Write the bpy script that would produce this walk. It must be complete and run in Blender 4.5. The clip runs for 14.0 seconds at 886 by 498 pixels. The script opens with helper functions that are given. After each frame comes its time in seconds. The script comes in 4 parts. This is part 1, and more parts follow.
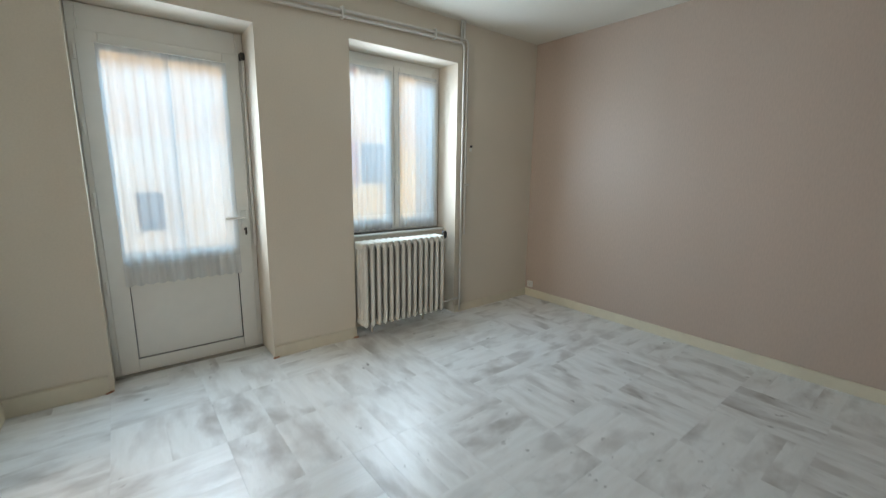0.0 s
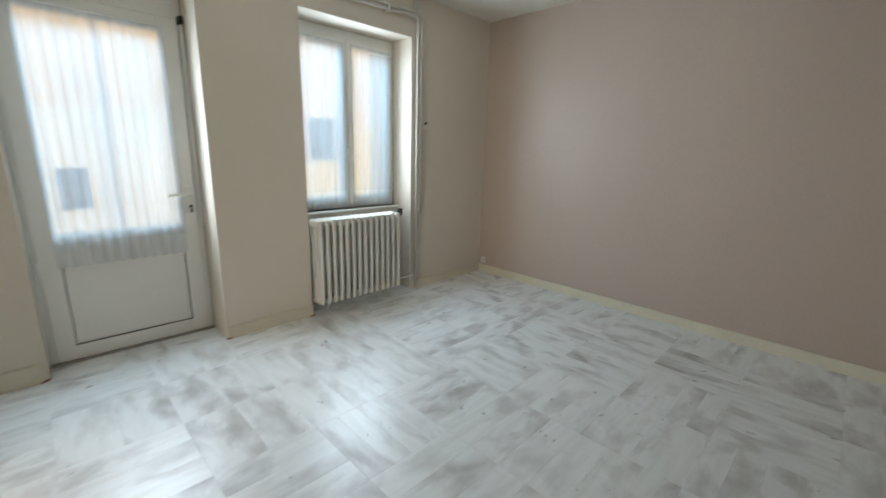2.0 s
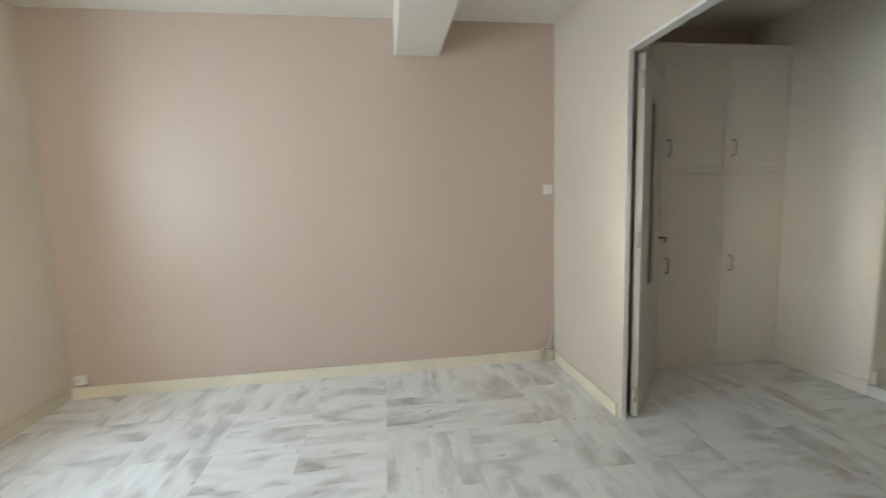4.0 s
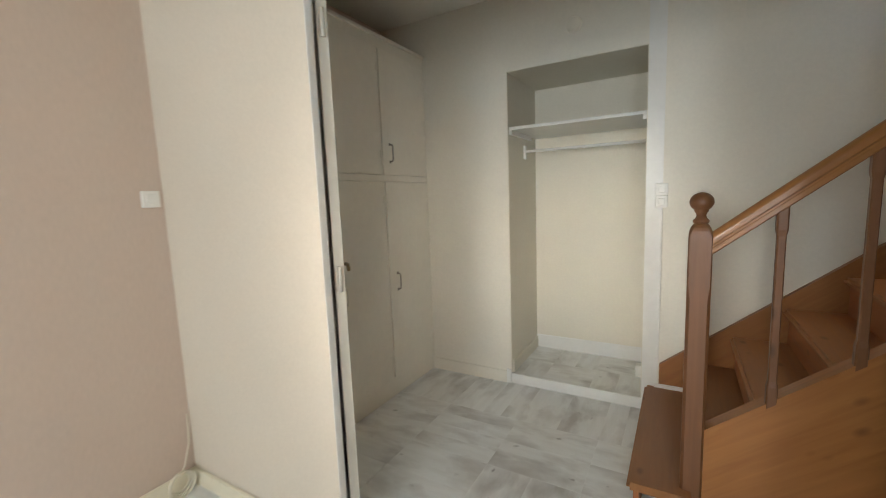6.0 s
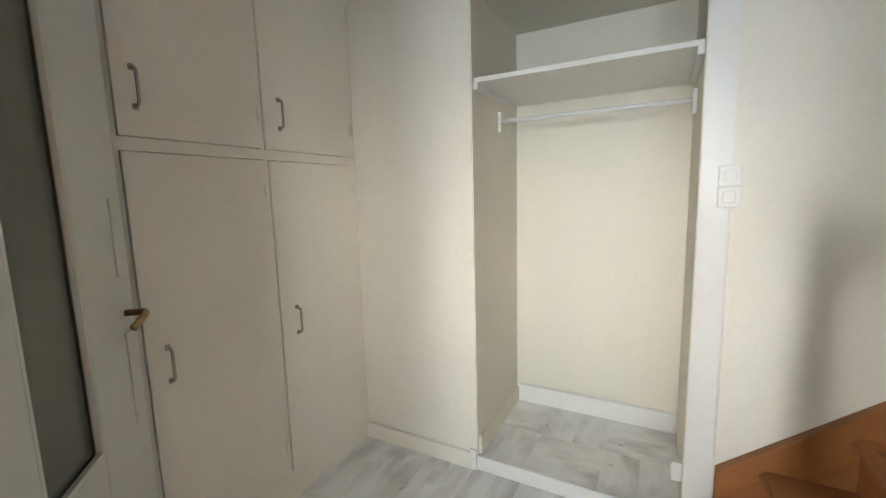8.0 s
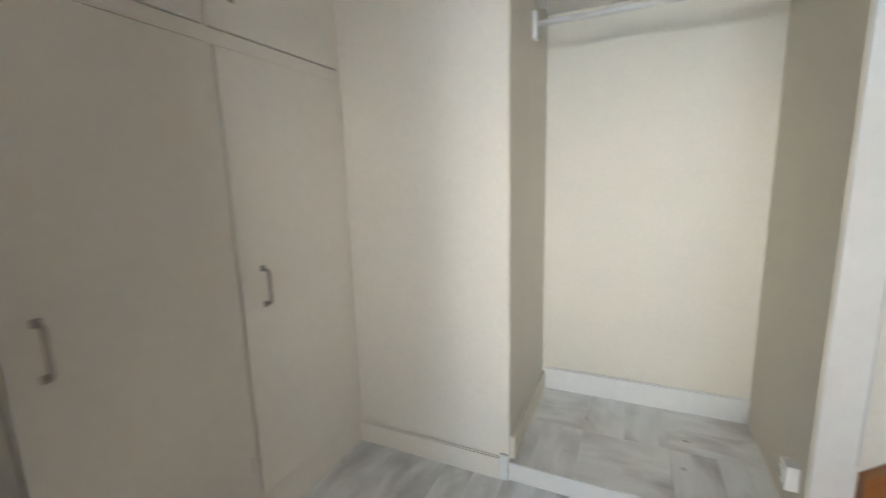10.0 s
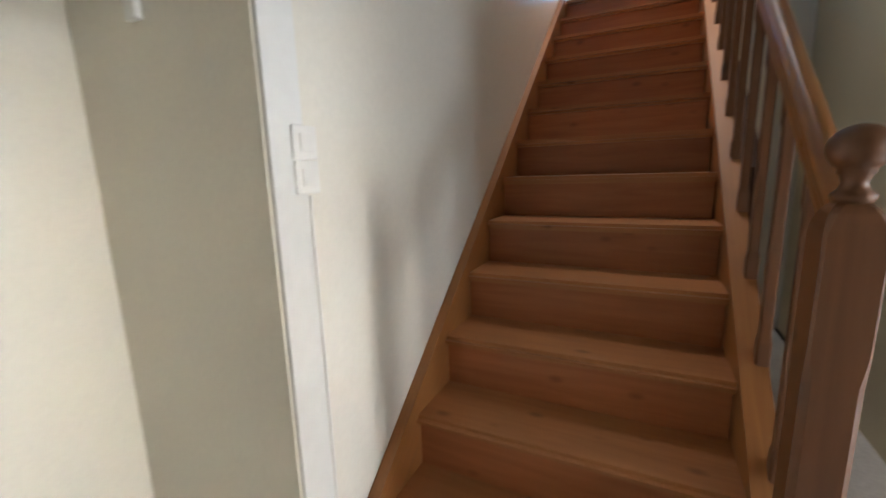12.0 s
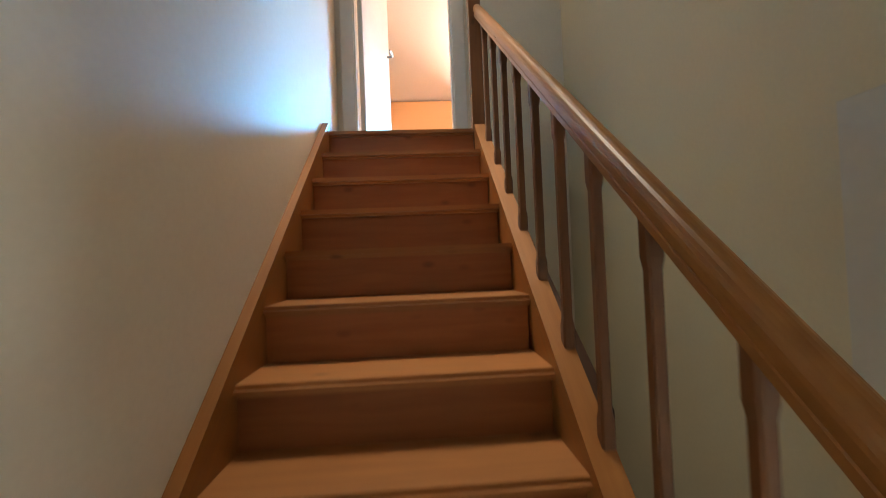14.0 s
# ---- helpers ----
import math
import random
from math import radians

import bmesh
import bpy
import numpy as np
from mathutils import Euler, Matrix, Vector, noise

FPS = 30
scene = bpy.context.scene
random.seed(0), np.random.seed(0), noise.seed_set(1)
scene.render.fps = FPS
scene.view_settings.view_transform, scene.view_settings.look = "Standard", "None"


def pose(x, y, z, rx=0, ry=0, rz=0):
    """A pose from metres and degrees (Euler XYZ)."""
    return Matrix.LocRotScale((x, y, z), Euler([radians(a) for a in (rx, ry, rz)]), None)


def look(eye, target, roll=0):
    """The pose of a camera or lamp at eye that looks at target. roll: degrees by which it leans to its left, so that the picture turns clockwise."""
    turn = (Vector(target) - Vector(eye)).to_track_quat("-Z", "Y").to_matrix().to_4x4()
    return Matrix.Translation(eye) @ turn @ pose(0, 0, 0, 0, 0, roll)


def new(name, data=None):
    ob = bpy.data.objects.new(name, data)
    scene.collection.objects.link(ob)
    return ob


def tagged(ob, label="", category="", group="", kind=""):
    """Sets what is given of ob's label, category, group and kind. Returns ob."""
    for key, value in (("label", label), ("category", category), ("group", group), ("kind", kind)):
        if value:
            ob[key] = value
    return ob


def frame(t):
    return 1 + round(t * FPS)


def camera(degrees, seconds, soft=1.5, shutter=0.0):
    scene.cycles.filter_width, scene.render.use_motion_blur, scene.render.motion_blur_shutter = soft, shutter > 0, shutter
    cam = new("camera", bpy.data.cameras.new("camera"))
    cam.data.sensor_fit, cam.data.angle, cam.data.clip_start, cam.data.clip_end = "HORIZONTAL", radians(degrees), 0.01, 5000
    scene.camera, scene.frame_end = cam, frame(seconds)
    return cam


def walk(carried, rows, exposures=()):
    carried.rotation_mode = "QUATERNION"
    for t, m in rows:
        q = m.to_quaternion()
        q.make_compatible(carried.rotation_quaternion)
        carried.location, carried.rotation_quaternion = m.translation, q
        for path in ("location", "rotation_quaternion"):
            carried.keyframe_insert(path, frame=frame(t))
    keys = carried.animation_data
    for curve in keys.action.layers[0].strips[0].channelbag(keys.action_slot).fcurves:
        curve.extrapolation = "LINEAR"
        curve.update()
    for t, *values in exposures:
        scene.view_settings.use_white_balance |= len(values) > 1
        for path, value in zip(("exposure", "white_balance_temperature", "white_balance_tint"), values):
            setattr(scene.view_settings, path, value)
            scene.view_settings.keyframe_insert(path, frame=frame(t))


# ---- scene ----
cam = camera(94.4, 14.0, soft=0.9, shutter=0.4)
PATH = [
    (0, (-3.446, -2.877, 1.313), (-2.225, -1.336, 0.947), 0.8),
    (0.5, (-3.51, -3.01, 1.356), (-2.368, -1.476, 0.771), 1.1),
    (1, (-3.54, -3.059, 1.387), (-2.454, -1.517, 0.721), 1.0),
    (1.5, (-3.496, -3.033, 1.334), (-2.372, -1.511, 0.686), 1.3),
    (2, (-3.501, -2.897, 1.308), (-2.121, -1.526, 0.845), 1.6),
    (2.5, (-3.511, -2.758, 1.283), (-1.859, -1.667, 0.997), 0.3),
    (3, (-3.466, -2.56, 1.255), (-1.614, -1.841, 1.024), -0.4),
    (3.5, (-3.254, -2.408, 1.282), (-1.287, -2.13, 1.049), -1.2),
    (4.2, (-2.975, -2.181, 1.281), (-1.051, -2.678, 1.061), -1.8),
    (6.3, (-1.926, -2.694, 1.325), (-1.035, -4.467, 1.072), -2.3),
    (6.5, (-1.906, -2.811, 1.327), (-1.053, -4.602, 1.073), -2.3),
    (7, (-1.842, -3.134, 1.314), (-0.995, -4.929, 1.068), -2.0),
    (7.5, (-1.796, -3.389, 1.313), (-0.867, -5.142, 1.064), -1.8),
    (9.8, (-1.368, -3.81, 1.083), (-0.425, -5.546, 0.77), -1.4),
    (10.4, (-1.305, -4.009, 1.073), (-1.119, -5.963, 0.688), -1.7),
    (11, (-1.167, -4.207, 1.078), (-2.007, -5.985, 0.715), -1.7),
    (11.5, (-1.184, -4.401, 1.144), (-2.618, -5.732, 0.731), -1.8),
    (12, (-1.267, -4.538, 1.253), (-3.029, -5.411, 0.888), -1.7),
    (12.5, (-1.41, -4.619, 1.36), (-3.349, -5.039, 1.106), -1.8),
    (13, (-1.669, -4.636, 1.481), (-3.66, -4.78, 1.35), -2.1),
    (13.5, (-1.956, -4.638, 1.531), (-3.956, -4.615, 1.521), -2.2),
    (14, (-2.24, -4.648, 1.703), (-4.236, -4.529, 1.748), -2.3),
]
EXPOSURES = [(0.0, 0.56, 6600, 9), (2.0, 0.62, 6600, 9), (3.0, 0.95, 6700, 10), (4.2, 1.46, 6900, 11), (6.3, 1.8, 7300, 13), (7.6, 2.18, 6900, 13),
             (9.8, 1.95, 6500, 14), (11.0, 2.0, 6500, 15), (12.5, 2.35, 7200, 16), (13.2, 2.4, 8100, 15), (14.0, 2.3, 8400, 13)]
walk(cam, [(t, look(e, g, r)) for t, e, g, r in PATH], EXPOSURES)

# ---- light ----
world = bpy.data.worlds.new("sky")
scene.world = world
world.use_nodes = True
sky = world.node_tree.nodes.new("ShaderNodeTexSky")
sky.sky_type, sky.sun_disc = "NISHITA", False
sky.sun_elevation, sky.sun_rotation = radians(38), radians(165)
world.node_tree.nodes["Background"].inputs["Strength"].default_value = 0.15
world.node_tree.links.new(sky.outputs[0], world.node_tree.nodes["Background"].inputs["Color"])

sun = new("sun", bpy.data.lights.new("sun", "SUN"))
sun.data.energy, sun.data.angle, sun.data.color = 2.8, radians(0.5), (1.0, 0.92, 0.80)
sun.matrix_world = look((4, -14, 16), (0, 8, 3))


def area_lamp(name, eye, target, w, h, power, colour=(0.70, 0.855, 1.0), spread=180):
    """Area lamp for light through an opening, or for added fill."""
    lamp = new(name, bpy.data.lights.new(name, "AREA"))
    lamp.data.shape, lamp.data.size, lamp.data.size_y = "RECTANGLE", w, h
    lamp.data.energy, lamp.data.color, lamp.data.spread = power, colour, radians(spread)
    lamp.matrix_world = look(eye, target)
    return lamp


area_lamp("skylight_door", (-3.12, 0.19, 1.37), (-3.12, -1, 1.37), 0.52, 1.05, 10)
area_lamp("skylight_window", (-1.54, 0.19, 1.52), (-1.54, -1, 1.52), 0.68, 1.1, 13)
# narrow beams added to brighten the hall, for sunlit houses through the double doorway
area_lamp("hall_beam_window", (-1.54, 0.16, 1.5), (-1.52, -5.3, 0.9), 0.55, 1.0, 0.64, (1.0, 0.95, 0.87), spread=22)
area_lamp("hall_beam_door", (-3.12, 0.16, 1.4), (-0.60, -4.9, 1.0), 0.5, 1.0, 0.26, (1.0, 0.95, 0.87), spread=18)
# light off the street, skylight on the nets
area_lamp("skylight_street", (-2.3, 1.5, 3.3), (-2.3, 0.3, 1.4), 2.6, 1.0, 74, (0.36, 0.69, 1.0))
area_lamp("skylight_attic", (-7.99, -3.2, 3.35), (-6.8, -3.0, 4.4), 0.9, 0.75, 21, (0.85, 0.93, 1.0), spread=120)
area_lamp("blue_skylight_attic", (-7.98, -3.2, 3.45), (-3.7, -5.1, 2.75), 0.8, 0.3, 4.2, (0.05, 0.42, 1.0), spread=40)
# fill lamp added out of view to brighten the upper steps and landing
area_lamp("stair_fill_lamp", (-4.1, -4.78, 5.19), (-4.0, -4.55, 2.2), 0.7, 0.55, 1.4, (1.0, 0.97, 0.93), spread=42)
# warm fill added in the kitchen, at an assumed window out of view
area_lamp("kitchen_fill", (-6.9, -2.3, 1.6), (-4.5, -1.2, 0.8), 0.9, 1.1, 30, (1.0, 0.94, 0.85))

# ---- materials ----


def material(name, colour, rough=0.6, spread=0.06, grain=60.0, bump=0.05, stain=0.0, stain_scale=1.2, metal=0.0,
             stretch=(1, 1, 1), piece=0.0, spec=0.5, coat=0.0):
    """A surface with fine grain, broad uneven tone, slight relief and some variation in gloss."""
    m = bpy.data.materials.new(name)
    m.use_nodes = True
    n, l = m.node_tree.nodes, m.node_tree.links
    b = n["Principled BSDF"]
    tc = n.new("ShaderNodeTexCoord")
    mp = n.new("ShaderNodeMapping")
    mp.inputs["Scale"].default_value = stretch
    l.new(tc.outputs["Object"], mp.inputs["Vector"])
    source = mp.outputs["Vector"]
    info = n.new("ShaderNodeObjectInfo")
    if piece:
        add = n.new("ShaderNodeVectorMath")
        add.operation = "MULTIPLY_ADD"
        l.new(info.outputs["Random"], add.inputs[0])
        add.inputs[1].default_value = (37.0, 23.0, 11.0)
        l.new(source, add.inputs[2])
        source = add.outputs[0]
    fine = n.new("ShaderNodeTexNoise")
    fine.inputs["Scale"].default_value, fine.inputs["Detail"].default_value = grain, 4
    broad = n.new("ShaderNodeTexNoise")
    broad.inputs["Scale"].default_value, broad.inputs["Detail"].default_value = stain_scale, 3
    l.new(source, fine.inputs["Vector"])
    l.new(source, broad.inputs["Vector"])
    dark = [max(0.0, c * (1 - 2.2 * spread)) for c in colour]
    light = [min(1.0, c * (1 + 1.2 * spread)) for c in colour]
    ramp = n.new("ShaderNodeMix")
    ramp.data_type = "RGBA"
    ramp.inputs["A"].default_value, ramp.inputs["B"].default_value = (*dark, 1), (*light, 1)
    l.new(fine.outputs["Fac"], ramp.inputs["Factor"])
    out = ramp.outputs["Result"]
    if stain or piece:
        tone = n.new("ShaderNodeMapRange")
        tone.inputs["From Min"].default_value, tone.inputs["From Max"].default_value = 0.3, 0.7
        tone.inputs["To Min"].default_value, tone.inputs["To Max"].default_value = 1 - stain, 1 + 0.4 * stain
        l.new(broad.outputs["Fac"], tone.inputs["Value"])
        value = tone.outputs["Result"]
        if piece:
            vary = n.new("ShaderNodeMapRange")
            vary.inputs["To Min"].default_value, vary.inputs["To Max"].default_value = 1 - piece, 1 + 0.5 * piece
            l.new(info.outputs["Random"], vary.inputs["Value"])
            mul = n.new("ShaderNodeMath")
            mul.operation = "MULTIPLY"
            l.new(value, mul.inputs[0])
            l.new(vary.outputs["Result"], mul.inputs[1])
            value = mul.outputs["Value"]
        hsv = n.new("ShaderNodeHueSaturation")
        l.new(value, hsv.inputs["Value"])
        l.new(out, hsv.inputs["Color"])
        out = hsv.outputs["Color"]
    l.new(out, b.inputs["Base Color"])
    gloss = n.new("ShaderNodeMapRange")
    gloss.inputs["To Min"].default_value, gloss.inputs["To Max"].default_value = rough * 0.88, min(1, rough * 1.12)
    l.new(broad.outputs["Fac"], gloss.inputs["Value"])
    l.new(gloss.outputs["Result"], b.inputs["Roughness"])
    b.inputs["Metallic"].default_value = metal
    b.inputs["Specular IOR Level"].default_value = spec
    b.inputs["Coat Weight"].default_value = coat
    if bump:
        bp = n.new("ShaderNodeBump")
        bp.inputs["Strength"].default_value, bp.inputs["Distance"].default_value = bump, 0.004
        l.new(fine.outputs["Fac"], bp.inputs["Height"])
        l.new(bp.outputs["Normal"], b.inputs["Normal"])
    return m


def timber(name, light, dark, along, rough=0.4, piece=0.25, knots=0.6, scale=1.0, lean=0.0):
    """Varnished knotty softwood whose grain runs along one axis (0, 1 or 2)."""
    m = bpy.data.materials.new(name)
    m.use_nodes = True
    n, l = m.node_tree.nodes, m.node_tree.links
    b = n["Principled BSDF"]
    tc, info = n.new("ShaderNodeTexCoord"), n.new("ShaderNodeObjectInfo")
    add = n.new("ShaderNodeVectorMath")
    add.operation = "MULTIPLY_ADD"
    l.new(info.outputs["Random"], add.inputs[0])
    add.inputs[1].default_value = (17.0, 29.0, 41.0)
    turn = n.new("ShaderNodeMapping")
    turn.inputs["Rotation"].default_value = (0, radians(lean), 0)
    l.new(tc.outputs["Object"], turn.inputs["Vector"])
    l.new(turn.outputs["Vector"], add.inputs[2])
    mp = n.new("ShaderNodeMapping")
    s = [14.0 * scale] * 3
    s[along] = 1.1 * scale
    mp.inputs["Scale"].default_value = s
    l.new(add.outputs[0], mp.inputs["Vector"])
    grain = n.new("ShaderNodeTexNoise")
    grain.inputs["Scale"].default_value, grain.inputs["Detail"].default_value = 2.6, 6
    grain.inputs["Distortion"].default_value = 0.7
    l.new(mp.outputs["Vector"], grain.inputs["Vector"])
    mp2 = n.new("ShaderNodeMapping")
    s2 = [9.0] * 3
    s2[along] = 5.0
    mp2.inputs["Scale"].default_value = s2
    l.new(add.outputs[0], mp2.inputs["Vector"])
    cell = n.new("ShaderNodeTexVoronoi")
    cell.inputs["Scale"].default_value = 1.0
    l.new(mp2.outputs["Vector"], cell.inputs["Vector"])
    knot = n.new("ShaderNodeMapRange")
    knot.inputs["From Min"].default_value, knot.inputs["From Max"].default_value = 0.05, 0.16
    knot.inputs["To Min"].default_value, knot.inputs["To Max"].default_value = knots, 0.0
    l.new(cell.outputs["Distance"], knot.inputs["Value"])
    ramp = n.new("ShaderNodeValToRGB")
    ramp.color_ramp.elements[0].position, ramp.color_ramp.elements[0].color = 0.2, (*dark, 1)
    ramp.color_ramp.elements[1].position, ramp.color_ramp.elements[1].color = 0.8, (*light, 1)
    l.new(grain.outputs["Fac"], ramp.inputs["Fac"])
    mix = n.new("ShaderNodeMix")
    mix.data_type = "RGBA"
    mix.inputs["B"].default_value = (*[c * 0.35 for c in dark], 1)
    l.new(knot.outputs["Result"], mix.inputs["Factor"])
    l.new(ramp.outputs["Color"], mix.inputs["A"])
    hsv = n.new("ShaderNodeHueSaturation")
    vary = n.new("ShaderNodeMapRange")
    vary.inputs["To Min"].default_value, vary.inputs["To Max"].default_value = 1 - piece, 1 + 0.4 * piece
    l.new(info.outputs["Random"], vary.inputs["Value"])
    l.new(vary.outputs["Result"], hsv.inputs["Value"])
    l.new(mix.outputs["Result"], hsv.inputs["Color"])
    l.new(hsv.outputs["Color"], b.inputs["Base Color"])
    gl = n.new("ShaderNodeMapRange")
    gl.inputs["To Min"].default_value, gl.inputs["To Max"].default_value = rough * 0.8, rough * 1.25
    l.new(grain.outputs["Fac"], gl.inputs["Value"])
    l.new(gl.outputs["Result"], b.inputs["Roughness"])
    bp = n.new("ShaderNodeBump")
    bp.inputs["Strength"].default_value, bp.inputs["Distance"].default_value = 0.12, 0.003
    l.new(grain.outputs["Fac"], bp.inputs["Height"])
    l.new(bp.outputs["Normal"], b.inputs["Normal"])
    return m


def floor_plank_material():
    """White-washed worn wood print, with grey smudges, streaks along the plank and small dark marks."""
    m = bpy.data.materials.new("whitewashed_plank")
    m.use_nodes = True
    n, l = m.node_tree.nodes, m.node_tree.links
    b = n["Principled BSDF"]
    tc, info = n.new("ShaderNodeTexCoord"), n.new("ShaderNodeObjectInfo")
    add = n.new("ShaderNodeVectorMath")
    add.operation = "MULTIPLY_ADD"
    l.new(info.outputs["Random"], add.inputs[0])
    add.inputs[1].default_value = (31.0, 57.0, 0.0)
    l.new(tc.outputs["Object"], add.inputs[2])

    def noise_at(scale, stretch, detail=5, distortion=0.0):
        mp, t = n.new("ShaderNodeMapping"), n.new("ShaderNodeTexNoise")
        mp.inputs["Scale"].default_value = stretch
        t.inputs["Scale"].default_value, t.inputs["Detail"].default_value = scale, detail
        t.inputs["Distortion"].default_value = distortion
        l.new(add.outputs[0], mp.inputs["Vector"])
        l.new(mp.outputs["Vector"], t.inputs["Vector"])
        return t.outputs["Fac"]

    def span(v, a, z, lo, hi):
        r = n.new("ShaderNodeMapRange")
        r.inputs["From Min"].default_value, r.inputs["From Max"].default_value = a, z
        r.inputs["To Min"].default_value, r.inputs["To Max"].default_value = lo, hi
        l.new(v, r.inputs["Value"])
        return r.outputs["Result"]

    def mixed(fac, a, c):
        x = n.new("ShaderNodeMix")
        x.data_type = "RGBA"
        l.new(fac, x.inputs["Factor"])
        if isinstance(a, tuple):
            x.inputs["A"].default_value = (*a, 1)
        else:
            l.new(a, x.inputs["A"])
        x.inputs["B"].default_value = (*c, 1)
        return x.outputs["Result"]

    streak = noise_at(3.2, (1.0, 7.0, 1.0), 8, 0.15)
    smudge = noise_at(3.4, (1.0, 1.9, 1.0), 9, 0.25)
    fibre = noise_at(26.0, (1.0, 9.0, 1.0), 4)
    marks = noise_at(9.0, (1.0, 1.6, 1.0), 3)
    base = mixed(span(streak, 0.40, 0.72, 0.0, 0.55), (0.86, 0.868, 0.856), (0.70, 0.69, 0.665))
    base = mixed(span(fibre, 0.5, 0.8, 0.0, 0.22), base, (0.60, 0.585, 0.56))
    worn = n.new("ShaderNodeMath")
    worn.operation = "MULTIPLY"
    l.new(span(smudge, 0.47, 0.68, 0.0, 1.0), worn.inputs[0])
    l.new(span(info.outputs["Random"], 0.0, 1.0, 0.45, 0.9), worn.inputs[1])
    base = mixed(worn.outputs["Value"], base, (0.405, 0.375, 0.35))
    base = mixed(span(marks, 0.68, 0.75, 0.0, 0.75), base, (0.19, 0.17, 0.155))
    hsv = n.new("ShaderNodeHueSaturation")
    l.new(span(info.outputs["Random"], 0.0, 1.0, 1.02, 0.965), hsv.inputs["Value"])
    l.new(base, hsv.inputs["Color"])
    l.new(hsv.outputs["Color"], b.inputs["Base Color"])
    l.new(span(smudge, 0.3, 0.7, 0.31, 0.40), b.inputs["Roughness"])
    b.inputs["Specular IOR Level"].default_value = 0.9
    bp = n.new("ShaderNodeBump")
    bp.inputs["Strength"].default_value, bp.inputs["Distance"].default_value = 0.08, 0.002
    l.new(streak, bp.inputs["Height"])
    l.new(bp.outputs["Normal"], b.inputs["Normal"])
    return m


def sheer_material():
    """Thin white net that lets most of the light through."""
    m = bpy.data.materials.new("sheer_net")
    m.use_nodes = True
    n, l = m.node_tree.nodes, m.node_tree.links
    n.remove(n["Principled BSDF"])
    out = n["Material Output"]
    clear, white, back, a, c = (n.new("ShaderNodeBsdfTransparent"), n.new("ShaderNodeBsdfDiffuse"),
                                n.new("ShaderNodeBsdfTranslucent"), n.new("ShaderNodeMixShader"), n.new("ShaderNodeMixShader"))
    white.inputs["Color"].default_value = (0.90, 0.905, 0.91, 1)
    back.inputs["Color"].default_value = (0.88, 0.88, 0.88, 1)
    a.inputs["Fac"].default_value = 0.6
    l.new(white.outputs[0], a.inputs[1])
    l.new(back.outputs[0], a.inputs[2])
    tc, mp, wave = n.new("ShaderNodeTexCoord"), n.new("ShaderNodeMapping"), n.new("ShaderNodeTexNoise")
    mp.inputs["Scale"].default_value = (7, 1, 0.35)
    wave.inputs["Scale"].default_value = 1.6
    l.new(tc.outputs["Object"], mp.inputs["Vector"])
    l.new(mp.outputs["Vector"], wave.inputs["Vector"])
    r = n.new("ShaderNodeMapRange")
    r.inputs["From Min"].default_value, r.inputs["From Max"].default_value = 0.3, 0.7
    r.inputs["To Min"].default_value, r.inputs["To Max"].default_value = 0.58, 0.76
    l.new(wave.outputs["Fac"], r.inputs["Value"])
    l.new(r.outputs["Result"], c.inputs["Fac"])
    l.new(clear.outputs[0], c.inputs[1])
    l.new(a.outputs[0], c.inputs[2])
    l.new(c.outputs[0], out.inputs["Surface"])
    return m


def glass_material(name, rough=0.0, colour=(1, 1, 1)):
    m = bpy.data.materials.new(name)
    m.use_nodes = True
    b = m.node_tree.nodes["Principled BSDF"]
    b.inputs["Base Color"].default_value = (*colour, 1)
    b.inputs["Roughness"].default_value, b.inputs["IOR"].default_value = rough, 1.45
    b.inputs["Transmission Weight"].default_value = 1.0
    return m


WHITE_WALL = material("white_wallpaper", (0.72, 0.64, 0.535), 0.75, 0.035, 90, 0.10, 0.05, 0.9)
MAUVE_WALL = material("mauve_wallpaper", (0.61, 0.487, 0.405), 0.42, 0.05, 110, 0.12, 0.06, 0.8, stretch=(1, 1, 0.25))
HALL_WALL = material("cream_paint", (0.78, 0.735, 0.64), 0.55, 0.03, 70, 0.08, 0.05, 1.1)
OLIVE_WALL = material("yellowed_cream_paint", (0.70, 0.62, 0.43), 0.6, 0.03, 70, 0.08, 0.06, 1.0)
NICHE_WALL = material("pale_yellow_paint", (0.75, 0.705, 0.60), 0.55, 0.03, 70, 0.08, 0.05, 1.3)
CEILING = material("white_ceiling_paint", (0.82, 0.785, 0.70), 0.8, 0.02, 50, 0.06, 0.03, 0.8)
SKIRTING = material("cream_gloss_paint", (0.83, 0.77, 0.61), 0.38, 0.03, 30, 0.04, 0.10, 3.0)
STREET_SKIRT = material("beige_skirting_paint", (0.74, 0.675, 0.545), 0.5, 0.03, 30, 0.05, 0.10, 3.0)
WHITE_TRIM = material("white_gloss_paint", (0.78, 0.77, 0.735), 0.35, 0.025, 30, 0.04, 0.06, 2.5)
CUPBOARD = material("cream_cupboard_paint", (0.80, 0.76, 0.665), 0.42, 0.025, 26, 0.05, 0.05, 1.6)
LEAF_PAINT = material("old_white_door_paint", (0.62, 0.60, 0.53), 0.4, 0.03, 30, 0.05, 0.07, 1.8)
PVC = material("white_plastic_joinery", (0.87, 0.85, 0.80), 0.30, 0.015, 20, 0.01, 0.05, 2.0)
PLASTIC = material("white_switch_plastic", (0.80, 0.78, 0.73), 0.32, 0.015, 20, 0.0, 0.04, 9.0)
DARK = material("black_plastic", (0.025, 0.024, 0.023), 0.4, 0.1, 40, 0.0)
BRASS = material("aged_brass", (0.42, 0.30, 0.15), 0.36, 0.12, 40, 0.05, 0.2, 25, metal=1.0)
STEEL = material("dull_nickel", (0.40, 0.37, 0.33), 0.34, 0.08, 50, 0.02, 0.1, 30, metal=1.0)
